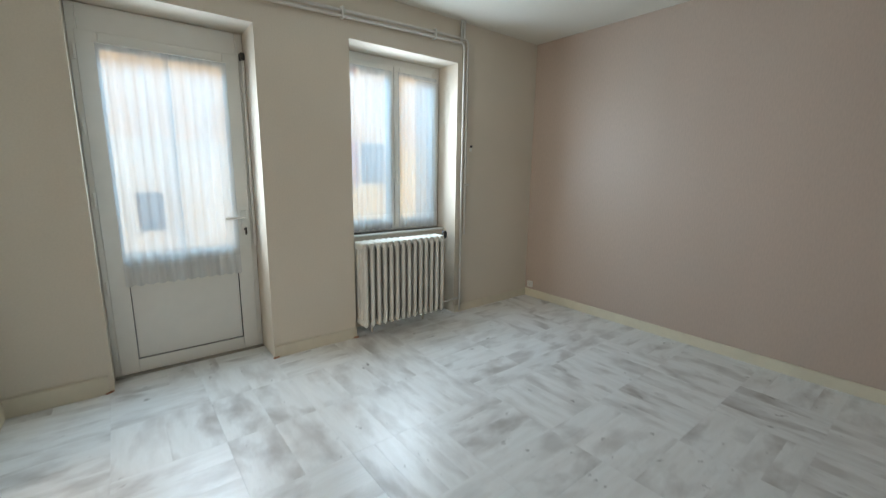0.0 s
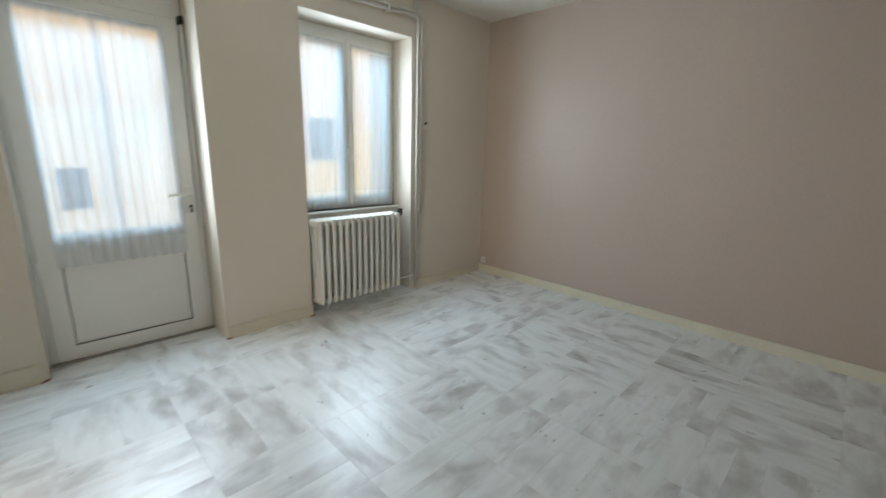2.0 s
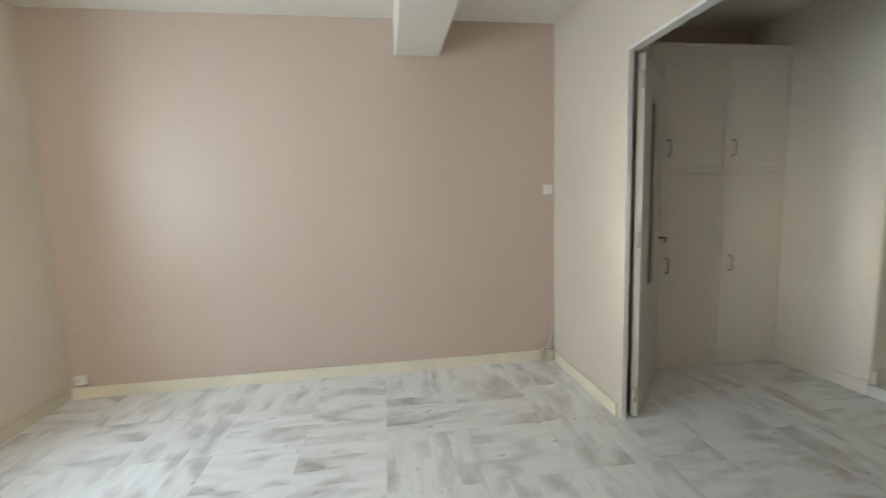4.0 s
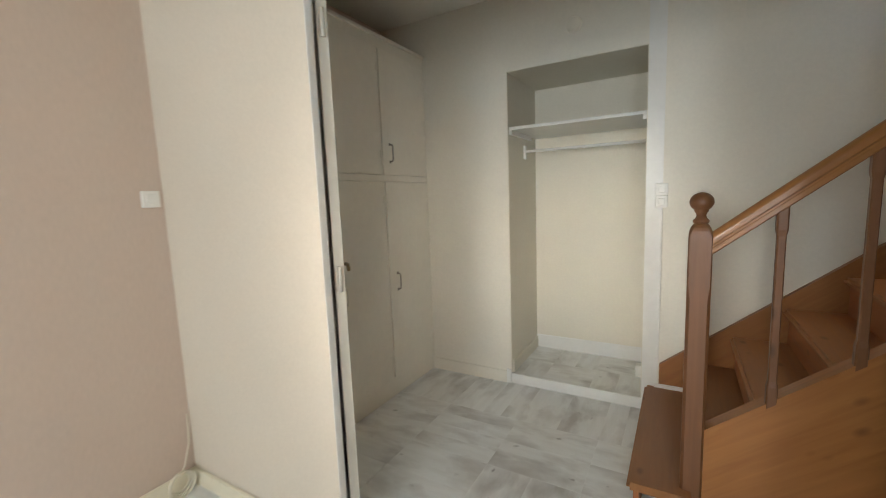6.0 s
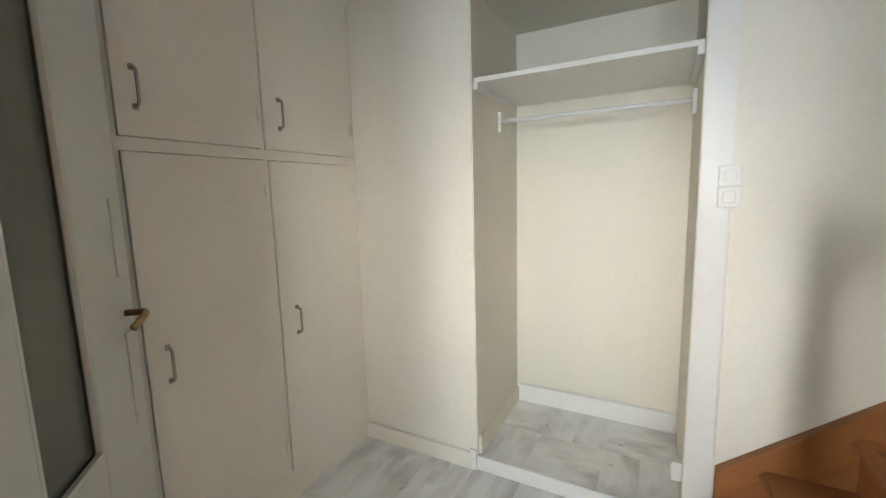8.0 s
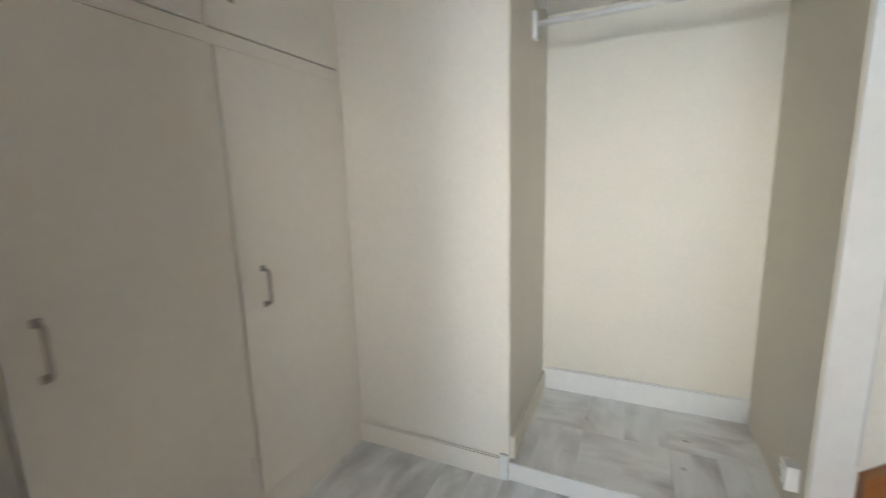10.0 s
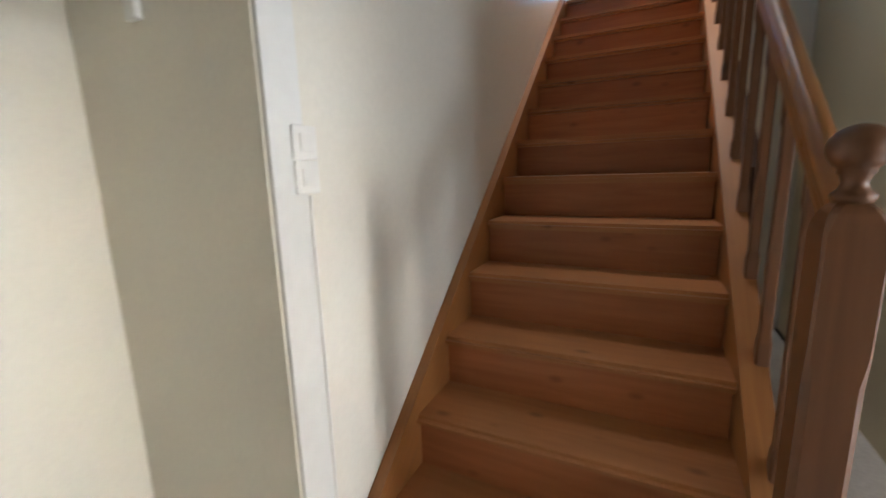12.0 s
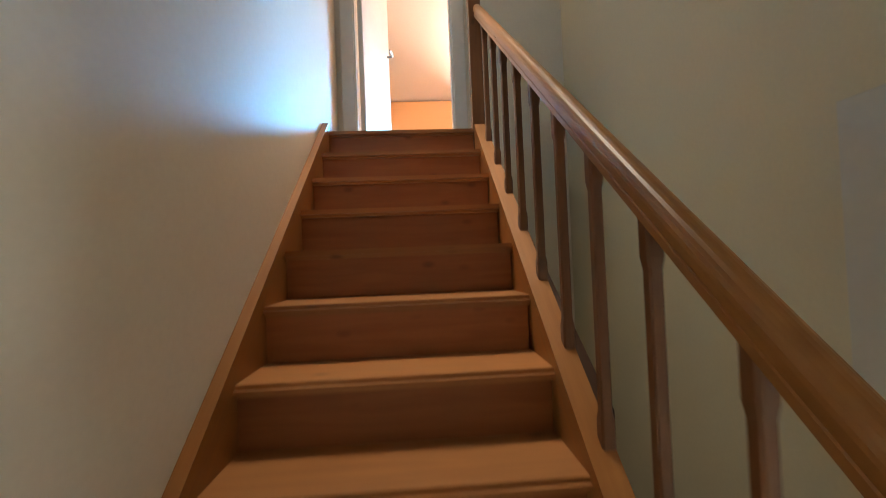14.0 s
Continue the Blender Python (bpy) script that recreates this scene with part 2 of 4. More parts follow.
ENAMEL = material("old_white_radiator_enamel", (0.70, 0.675, 0.61), 0.36, 0.03, 40, 0.06, 0.08, 6.0)
PIPE_PAINT = material("painted_pipe", (0.70, 0.665, 0.615), 0.42, 0.04, 40, 0.04, 0.08, 4.0)
CABLE = material("ivory_cable", (0.72, 0.67, 0.55), 0.45, 0.03, 30, 0.0)
JOINT = material("grey_floor_joint", (0.62, 0.61, 0.58), 0.7, 0.1, 40, 0.05, 0.15, 3)
PLANK = floor_plank_material()
TILE = material("beige_ceramic_tile", (0.62, 0.50, 0.36), 0.3, 0.06, 14, 0.04, 0.08, 5, piece=0.1)
GROUT = material("tile_grout", (0.30, 0.25, 0.20), 0.85, 0.1, 60, 0.1)
ORANGE = material("apricot_wall_paint", (0.90, 0.50, 0.26), 0.6, 0.03, 60, 0.06, 0.06, 1.2)
PINK = material("pale_pink_ceiling_paint", (0.88, 0.75, 0.68), 0.65, 0.03, 60, 0.06, 0.05, 1.0)
TREAD_WOOD = timber("tread_wood", (0.45, 0.195, 0.07), (0.33, 0.125, 0.04), 1, 0.42)
RISER_WOOD = timber("riser_wood", (0.43, 0.158, 0.058), (0.30, 0.098, 0.032), 1, 0.46)
STRING_WOOD = timber("string_wood", (0.38, 0.152, 0.042), (0.27, 0.10, 0.025), 0, 0.42, lean=-39.35)
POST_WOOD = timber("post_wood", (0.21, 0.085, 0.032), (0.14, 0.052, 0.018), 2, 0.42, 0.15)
RAIL_WOOD = timber("rail_wood", (0.42, 0.175, 0.048), (0.30, 0.115, 0.031), 0, 0.30, knots=0.3, lean=-39.35)
FAR_GLASS = material("far_window_glass", (0.16, 0.17, 0.19), 0.25, 0.1, 3, 0.0)
DARK_WOOD = timber("dark_stained_wood", (0.075, 0.03, 0.014), (0.045, 0.018, 0.008), 0, 0.75, 0.1, lean=-36)
SHEER = sheer_material()
GLASS = glass_material("clear_glass")
OLD_GLASS = glass_material("patterned_glass", 0.25, (0.55, 0.58, 0.50))
STREET_WALL = material("ochre_render", (0.74, 0.54, 0.32), 0.85, 0.06, 12, 0.2, 0.12, 0.7)
STREET_YELLOW = material("yellow_render", (0.80, 0.62, 0.33), 0.85, 0.05, 12, 0.2, 0.10, 0.7)
STREET_BASE = material("pale_cream_render", (0.80, 0.74, 0.62), 0.85, 0.05, 12, 0.2, 0.10, 0.7)
STREET_GROUND = material("street_asphalt", (0.16, 0.155, 0.15), 0.9, 0.15, 20, 0.2, 0.2, 0.8)
SHUTTER = material("brown_shutter_paint", (0.42, 0.22, 0.18), 0.6, 0.08, 30, 0.1)
ROOF_TILE = material("terracotta_roof", (0.38, 0.19, 0.12), 0.85, 0.2, 10, 0.3, 0.2, 1.0)

# ---- building blocks ----


def box(bm, x0, x1, y0, y1, z0, z1, bevel=0.0, seg=1):
    """Adds a block to bm, with softened edges where bevel is given."""
    r = bmesh.ops.create_cube(bm, size=1.0, matrix=Matrix.Translation(((x0 + x1) / 2, (y0 + y1) / 2, (z0 + z1) / 2))
                              @ Matrix.Diagonal((abs(x1 - x0), abs(y1 - y0), abs(z1 - z0), 1)))
    if bevel:
        edges = list({e for v in r["verts"] for e in v.link_edges})
        bmesh.ops.bevel(bm, geom=edges, offset=bevel, segments=seg, affect="EDGES", profile=0.5)
    return bm


def blocks(*rows, bevel=0.0, seg=1):
    bm = bmesh.new()
    for r in rows:
        box(bm, *r, bevel=bevel, seg=seg)
    return bm


def tube(bm, points, radius, sides=10):
    """Adds a round bar along the points."""
    rings = []
    pts = [Vector(p) for p in points]
    for i, p in enumerate(pts):
        d = (pts[min(i + 1, len(pts) - 1)] - pts[max(i - 1, 0)]).normalized()
        a = d.orthogonal().normalized() if i == 0 else (rings[-1][1] - d * rings[-1][1].dot(d)).normalized()
        c = d.cross(a)
        ring = [bm.verts.new(p + radius * (a * math.cos(2 * math.pi * k / sides) + c * math.sin(2 * math.pi * k / sides)))
                for k in range(sides)]
        rings.append((ring, a))
    for (r0, _), (r1, _) in zip(rings, rings[1:]):
        for k in range(sides):
            bm.faces.new((r0[k], r0[(k + 1) % sides], r1[(k + 1) % sides], r1[k]))
    bm.faces.new(rings[0][0][::-1])
    bm.faces.new(rings[-1][0])
    return bm


def lathe(bm, x, y, profile, sides=20):
    """Adds a turned shape on an upright axis; profile: (radius, z) from the bottom up."""
    rings = [[bm.verts.new((x + r * math.cos(2 * math.pi * k / sides), y + r * math.sin(2 * math.pi * k / sides), z))
              for k in range(sides)] for r, z in profile]
    for r0, r1 in zip(rings, rings[1:]):
        for k in range(sides):
            bm.faces.new((r0[k], r0[(k + 1) % sides], r1[(k + 1) % sides], r1[k]))
    bm.faces.new(rings[0][::-1])
    bm.faces.new(rings[-1])
    return bm


def prism(bm, outline, y0, y1):
    """Adds a board cut to an outline of (x, z), between two y."""
    a = [bm.verts.new((x, y0, z)) for x, z in outline]
    b = [bm.verts.new((x, y1, z)) for x, z in outline]
    bm.faces.new(a)
    bm.faces.new(b[::-1])
    for i in range(len(a)):
        j = (i + 1) % len(a)
        bm.faces.new((a[i], b[i], b[j], a[j]))
    bmesh.ops.recalc_face_normals(bm, faces=bm.faces)
    return bm


def mesh_of(name, bm, mat, smooth=False, origin=(0, 0, 0)):
    bmesh.ops.recalc_face_normals(bm, faces=bm.faces)
    if any(origin):
        bmesh.ops.translate(bm, verts=bm.verts, vec=-Vector(origin))
    me = bpy.data.meshes.new(name)
    bm.to_mesh(me)
    bm.free()
    me.materials.append(mat)
    if smooth:
        for p in me.polygons:
            p.use_smooth = True
    return me


def solid(name, bm, mat, label, category, kind="structure", smooth=False, group=""):
    """A top-level thing that is one mesh."""
    return tagged(new(name, mesh_of(name, bm, mat, smooth)), label, category, group, kind)


def thing(name, at, label, category, group="", kind=""):
    """A top-level thing made of parts, with its base at a place."""
    ob = new(name)
    ob.empty_display_size = 0.05
    ob.location = at
    return tagged(ob, label, category, group, kind)


def base_of(ob):
    p = Vector(ob.location)
    while ob.parent:
        ob = ob.parent
        p += Vector(ob.location)
    return p


def part(name, bm, mat, parent, label="", smooth=False):
    """Links bm, given in world places, as one mesh under a thing or a part."""
    ob = new(name, mesh_of(name, bm, mat, smooth, base_of(parent)))
    ob.parent = parent
    if label:
        ob["label"] = label
    return ob


# ---- plan ----
CEIL = 2.575
XL, YR = -4.045, -3.515            # room: left wall, back wall; the mauve wall is x = 0, the street wall y = 0
YL = 0.10                          # the street wall left of the door stands a little back
YH = -5.165                        # far wall of the hall
XC = -0.355                        # front of the cupboards
HINGE, JAMB = -0.965, -2.44         # double-door opening in the back wall
BACK = YR - 0.052
REBATE = YR - 0.026                 # the wall is thinner where the hinged leaf closes against it
NX0, NX1, NB, NF, NT = -0.99, -1.82, -5.76, 0.072, 2.112   # wardrobe niche
LAND, LX, XD = 2.45, -4.60, -5.07  # upper landing: level, edge, bedroom wall
RISE, GOING, X2 = 0.175, 0.2135, -2.03

# ---- large structure ----
solid("wall_street", blocks(
    (-2.683, -2.045, 0, 0.42, 0, CEIL), (-1.03, 0, 0, 0.42, 0, CEIL),
    (-3.575, -2.683, YL, 0.42, 2.205, CEIL), (-3.60, -2.683, 0, YL, 2.205, CEIL), (-2.045, -1.03, 0, 0.42, 2.24, CEIL),
    (-2.045, -1.03, 0.19, 0.42, 0, 0.80), (-4.20, -3.575, YL, 0.42, 0, CEIL), (-4.20, -3.60, 0.0, YL, 2.205, CEIL)),
    WHITE_WALL, "off-white papered street wall with deep door and window reveals", "wall")
solid("wall_mauve", blocks((0, 0.15, -6.0, 0.42, 0, CEIL)), MAUVE_WALL,
      "mauve-beige wallpapered end wall of the empty room", "wall")
solid("wall_left", blocks((XL - 0.10, XL, -0.72, YL, 0, CEIL), (XL - 0.10, XL, -1.60, -0.72, 2.06, CEIL),
                          (XL - 0.10, XL, YR, -1.60, 0, CEIL)), WHITE_WALL,
      "white papered partition with an open doorway to the tiled kitchen", "wall")
solid("wall_back", blocks((HINGE + 0.25, 0, BACK, YR, 0, CEIL), (HINGE, HINGE + 0.25, REBATE, YR, 0, CEIL), (JAMB, HINGE, BACK, YR, 2.06, CEIL), (-5.17, JAMB, BACK, YR, 0, 3.80), (-8.0, -5.17, BACK, YR, 0, LAND - 0.2),
                          (JAMB, -2.3, BACK, YR, CEIL, 3.80)),
      WHITE_WALL, "thin white papered partition between room and stair hall", "wall")
solid("wall_back_hall_side", blocks((XD, JAMB - 0.002, BACK - 0.004, BACK, 0, 5.2)), OLIVE_WALL,
      "yellowed cream painted stair side of the partition", "wall")
solid("wall_niche", blocks((NX0, 0, NB - 0.1, YH, 0, CEIL), (NX1, NX0, NB - 0.1, YH, NT, CEIL),
                           (-8.0, NX1, NB - 0.1, YH, 0, 5.2), (NX1, 0, NB - 0.1, YH, CEIL, 5.2)), HALL_WALL,
      "cream painted far wall of the stair hall", "wall")
solid("niche_back", blocks((NX1 - 0.05, NX0 + 0.05, NB - 0.16, NB, 0, NT + 0.05)), NICHE_WALL,
      "pale yellow painted back of the wardrobe niche", "wall")
solid("niche_lining", blocks((NX0 - 0.004, NX0, NB, YH - 0.004, NF, NT), (NX1, NX1 + 0.004, NB, YH - 0.004, NF, NT),
                             (NX1, NX0, NB, YH - 0.004, NT - 0.004, NT)), NICHE_WALL,
      "pale yellow painted sides of the wardrobe niche", "wall")
solid("ceiling", blocks((-4.2, 0.15, BACK + 0.02, 0.42, CEIL, CEIL + 0.12), (-2.3, 0.15, -5.3, BACK + 0.02, CEIL, CEIL + 0.12)), CEILING,
      "plain white painted ceiling over room and hall", "ceiling")
solid("ceiling_beam", blocks((XL, 0, -2.65, -2.326, 2.325, CEIL), bevel=0.012, seg=2), CEILING,
      "white boxed beam running across the ceiling", "beam")

floor = solid("floor", blocks((-4.145, 0.15, BACK, 0.42, -0.12, -0.004), (-8.0, 0.15, -5.9, BACK, -0.12, -0.004)), JOINT,
              "white-washed wood-look floor laid in blocks", "floor")
solid("niche_floor_step", blocks((NX1, NX0, NB, YH + 0.0, -0.002, NF - 0.006)), WHITE_TRIM,
      "white painted raised edge of the wardrobe niche", "step")
# upper storey
solid("upper_landing", blocks((-5.17, LX, -5.165, -4.23, LAND - 0.2, LAND - 0.005)), STRING_WOOD,
      "wooden landing at the head of the stairs", "landing")
solid("wall_upstairs", blocks((XD - 0.1, XD, -5.165, -5.05, LAND, 5.2), (XD - 0.1, XD, -4.35, -4.24, LAND, 5.2), (XD - 0.1, XD, -4.24, BACK - 0.004, 0, 5.2),
                              (XD - 0.1, XD, -5.05, -4.35, LAND + 2.02, 5.2)),
      HALL_WALL, "cream wall at the stair head with an open bedroom doorway", "wall")
solid("bedroom_wall_far", blocks((-8.1, -8.0, -5.7, -3.7, LAND, 3.93), (-8.1, -8.0, -2.7, -2.2, LAND, 3.93), (-8.1, -8.0, -3.7, -2.7, LAND, 2.95), (-8.1, -8.0, -3.7, -2.7, 3.75, 3.93)), ORANGE, "apricot painted low attic wall with a window opening", "wall")
solid("bedroom_wall_left", blocks((-8.0, XD - 0.1, -5.7, -5.6, LAND, 5.2)), ORANGE, "apricot painted bedroom side wall", "wall")
solid("bedroom_wall_window", blocks((-8.0, XD, -2.3, -2.2, LAND, 5.2)),
      ORANGE, "apricot painted bedroom side wall", "wall")
solid("bedroom_wall_inner", blocks((XD - 0.1, XD, BACK, -2.2, LAND, 5.2), (XD - 0.1, XD, -5.7, -5.165, LAND, 5.2)), ORANGE,
      "apricot painted bedroom partition", "wall")
slope = bmesh.new()
prism(slope, [(-8.1, 3.93), (-5.0, 5.2), (-5.0, 5.3), (-8.1, 4.03)], -5.7, -2.2)
solid("bedroom_ceiling", slope, PINK, "pale pink sloping attic ceiling", "ceiling")
solid("bedroom_floor", blocks((-8.1, XD - 0.1, -5.7, -2.2, LAND - 0.2, LAND)), JOINT, "grey bedroom floor", "floor")
# the ceiling opening is made up to go with the stair fill lamp
solid("stairwell_ceiling", blocks((-5.1, -4.5, -5.9, YR, 5.2, 5.3), (-3.7, 0.15, -5.9, YR, 5.2, 5.3), (-4.5, -3.7, -5.9, -5.08, 5.2, 5.3), (-4.5, -3.7, -4.48, YR, 5.2, 5.3)),
      CEILING, "white stairwell ceiling, unseen, with an opening added at the stair fill lamp", "ceiling")
solid("stairwell_end_wall", blocks((-2.3, -2.2, YH, BACK, CEIL + 0.12, 5.2)), HALL_WALL, "cream upper stairwell wall", "wall")
solid("stairwell_side_wall", blocks((-5.07, -2.2, BACK, YR, 3.80, 5.2)), HALL_WALL, "cream upper stairwell side wall", "wall")
# kitchen beside the room
solid("kitchen_wall_near", blocks((-7.0, XL - 0.10, -0.62, -0.52, 0, 2.42)), ORANGE, "apricot painted kitchen wall", "wall")
# unseen wall; its window is assumed, to go with the kitchen fill
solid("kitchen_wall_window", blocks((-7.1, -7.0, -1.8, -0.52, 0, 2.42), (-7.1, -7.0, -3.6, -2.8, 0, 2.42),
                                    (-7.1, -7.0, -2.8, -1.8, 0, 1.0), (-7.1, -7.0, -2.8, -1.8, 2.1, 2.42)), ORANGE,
      "apricot painted kitchen wall, unseen, with an assumed window opening", "wall")
solid("kitchen_ceiling", blocks((-7.1, XL - 0.10, -3.5, -0.52, 2.42, 2.44)), CEILING, "white kitchen ceiling", "ceiling")
kitchen_floor = solid("kitchen_floor", blocks((-7.1, -4.145, -3.6, -0.52, -0.12, -0.004)), GROUT,
                      "beige tiled kitchen floor", "floor")
# street outside
solid("ground", blocks((-60, 60, 0.42, 80, -0.45, -0.30)), STREET_GROUND, "grey asphalt street outside", "ground")
solid("hall_end_wall", blocks((-5.07, LX - 0.03, -4.30, -4.24, 0, LAND - 0.2), (LX - 0.06, LX - 0.03, YH, -4.30, 0, LAND - 0.2)), HALL_WALL, "plain cream wall under the stairs", "wall")

# ---- skirtings and trim ----


def skirting(name, x0, x1, y0, y1, h, mat=SKIRTING, z=0.0, label="cream glossy painted skirting board"):
    bm = blocks((x0, x1, y0, y1, z, z + h))
    top = [e for e in bm.edges if all(v.co.z > z + h - 1e-4 for v in e.verts)]
    bmesh.ops.bevel(bm, geom=top, offset=0.005, segments=2, affect="EDGES")
    return solid(name, bm, mat, label, "skirting board")


skirting("baseboard", -0.014, 0, YR, 0, 0.082)
skirting("baseboard", -1.03, -0.014, -0.014, 0, 0.075, STREET_SKIRT, label="beige painted skirting board below the street wall")
skirting("baseboard", -2.683, -2.045, -0.014, 0, 0.085, STREET_SKIRT, label="beige painted skirting board below the street wall")
skirting("baseboard", XL, -3.60, YL - 0.018, YL, 0.11, STREET_SKIRT, label="beige painted skirting board below the street wall")
skirting("baseboard", HINGE + 0.04, -0.014, YR, YR + 0.014, 0.082)
skirting("baseboard", XL, XL + 0.014, -0.66, YL - 0.018, 0.10)
skirting("baseboard", XL, XL + 0.014, YR + 0.014, -1.66, 0.10)
skirting("baseboard", XL + 0.014, JAMB - 0.04, YR, YR + 0.014, 0.082)
skirting("baseboard", NX0 + 0.03, XC, YH, YH + 0.014, 0.088, HALL_WALL, label="cream painted skirting board")
skirting("baseboard", NX1, NX0 - 0.004, NB, NB + 0.014, 0.105, WHITE_TRIM, NF, "white painted skirting board in the niche")
skirting("baseboard", NX0 - 0.018, NX0 - 0.004, NB + 0.014, YH - 0.02, 0.09, NICHE_WALL, NF, "pale skirting board in the niche")
skirting("baseboard", -2.05, -1.89, YH + 0.038, YH + 0.052, 0.022, WHITE_TRIM, RISE + 0.001, "thin white strip on the first stair")
solid("trim", blocks((-1.905, NX1, YH, YH + 0.008, 0, CEIL)), WHITE_TRIM, "smooth white painted board beside the niche", "trim")
solid("trim", blocks((NX0 - 0.002, NX0 + 0.03, YH, YH + 0.012, 0, 0.10), bevel=0.002), WHITE_TRIM, "small white block at the niche corner", "trim")
solid("trim", blocks((NX1 + 0.004, NX0 - 0.004, YH, YH + 0.006, 0.002, NF), bevel=0.002), WHITE_TRIM, "white painted edge of the niche step", "trim")


def doorway_casing(name, x, y0, y1, top, depth, mat, label):
    """Frame round a doorway in a wall of constant x."""
    ob = thing(name, (x, y0, 0), label, "door frame", kind="structure")
    w = 0.06
    part("casing", blocks((x, x + 0.014, y1, y1 + w, 0, top + w), bevel=0.003), mat, ob)
    part("casing", blocks((x, x + 0.014, y0 - w, y0, 0, top + w), bevel=0.003), mat, ob)
    part("casing", blocks((x, x + 0.014, y0, y1, top, top + w), bevel=0.003), mat, ob)
    part("jamb", blocks((x - depth, x, y1 - 0.02, y1, 0, top), bevel=0.002), mat, ob)
    part("jamb", blocks((x - depth, x, y0, y0 + 0.02, 0, top), bevel=0.002), mat, ob)
    part("head", blocks((x - depth, x, y0 + 0.02, y1 - 0.02, top - 0.02, top), bevel=0.002), mat, ob)
    part("threshold", blocks((x - 0.012, x + 0.010, y0 + 0.02, y1 - 0.02, 0, 0.006), bevel=0.002), STEEL, ob, "thin metal threshold strip")
    return ob


doorway_casing("door_frame", XL, -1.60, -0.72, 2.06, 0.10, SKIRTING, "cream painted frame of the open kitchen doorway")

# ---- street door ----


def street_door():
    ob = thing("door_1", (-3.1, 0.30, 0), "white plastic glazed street door with solid lower panel, closed", "door", kind="structure")
    x0, x1, y0, y1, h = -3.573, -2.685, 0.27, 0.34, 2.10
    part("frame", blocks((x0, x0 + 0.045, y0 + 0.012, y1, 0, 2.20), (x1 - 0.045, x1, y0 + 0.012, y1, 0, 2.20),
                         (x0 + 0.045, x1 - 0.045, y0 + 0.012, y1, h - 0.05, 2.20), bevel=0.004), PVC, ob)
    a, b, t = x0 + 0.03, x1 - 0.03, h - 0.04
    leaf = part("leaf", blocks((a, a + 0.10, y0, y1 - 0.01, 0.012, t), (b - 0.10, b, y0, y1 - 0.01, 0.012, t),
                               (a + 0.10, b - 0.10, y0, y1 - 0.01, t - 0.085, t), (a + 0.10, b - 0.10, y0, y1 - 0.01, 0.60, 0.775),
                               (a + 0.10, b - 0.10, y0, y1 - 0.01, 0.012, 0.10), bevel=0.005, seg=2), PVC, ob)
    part("panel", blocks((a + 0.103, b - 0.103, y0 + 0.014, y1 - 0.02, 0.103, 0.597), bevel=0.003), PVC, leaf, "white ribbed lower panel")
    part("panel_gasket", blocks((a + 0.098, a + 0.104, y0 + 0.008, y0 + 0.016, 0.10, 0.60), (b - 0.104, b - 0.098, y0 + 0.008, y0 + 0.016, 0.10, 0.60),
                                (a + 0.104, b - 0.104, y0 + 0.008, y0 + 0.016, 0.10, 0.105)), DARK, leaf, "dark rubber gasket")
    pane = part("pane", blocks((a + 0.10, b - 0.10, y0 + 0.025, y0 + 0.031, 0.775, t - 0.085)), GLASS, leaf, "clear glass pane")
    pane.visible_shadow = False
    hb = blocks((b - 0.062, b - 0.022, y0 - 0.008, y0, 0.86, 1.03), bevel=0.004, seg=2)
    tube(hb, [(b - 0.042, y0 - 0.008, 0.985), (b - 0.042, y0 - 0.045, 0.985), (b - 0.07, y0 - 0.05, 0.985), (b - 0.165, y0 - 0.048, 0.983)], 0.008)
    part("handle", hb, PVC, leaf, "white lever handle on a plate")
    kb = bmesh.new()
    tube(kb, [(b - 0.042, y0 - 0.006, 0.90), (b - 0.042, y0 - 0.03, 0.90)], 0.008)
    box(kb, b - 0.046, b - 0.038, y0 - 0.05, y0 - 0.03, 0.865, 0.915)
    part("lock", kb, DARK, leaf, "dark lock cylinder with key")
    for z in (0.10, 0.55, 1.08, 1.50, 1.90):
        hg = bmesh.new()
        tube(hg, [(a - 0.008, y0 - 0.006, z), (a - 0.008, y0 - 0.006, z + 0.085)], 0.008)
        part("hinge", hg, PVC, ob)
    part("sill", blocks((x0, x1, y0 - 0.02, y1, 0.0, 0.011), bevel=0.003), STEEL, ob, "worn metal door sill")
    rod = bmesh.new()
    tube(rod, [(x1 - 0.012, y0 - 0.02, 2.04), (x1 - 0.012, y0 - 0.022, 0.78)], 0.007)
    crank = part("crank_rod", rod, PVC, ob, "white shutter crank rod")
    part("bracket", blocks((x1 - 0.028, x1 - 0.002, y0 - 0.04, y0 + 0.012, 2.03, 2.075), bevel=0.003), DARK, crank, "dark crank bracket")
    return ob


street_door()

# ---- window ----


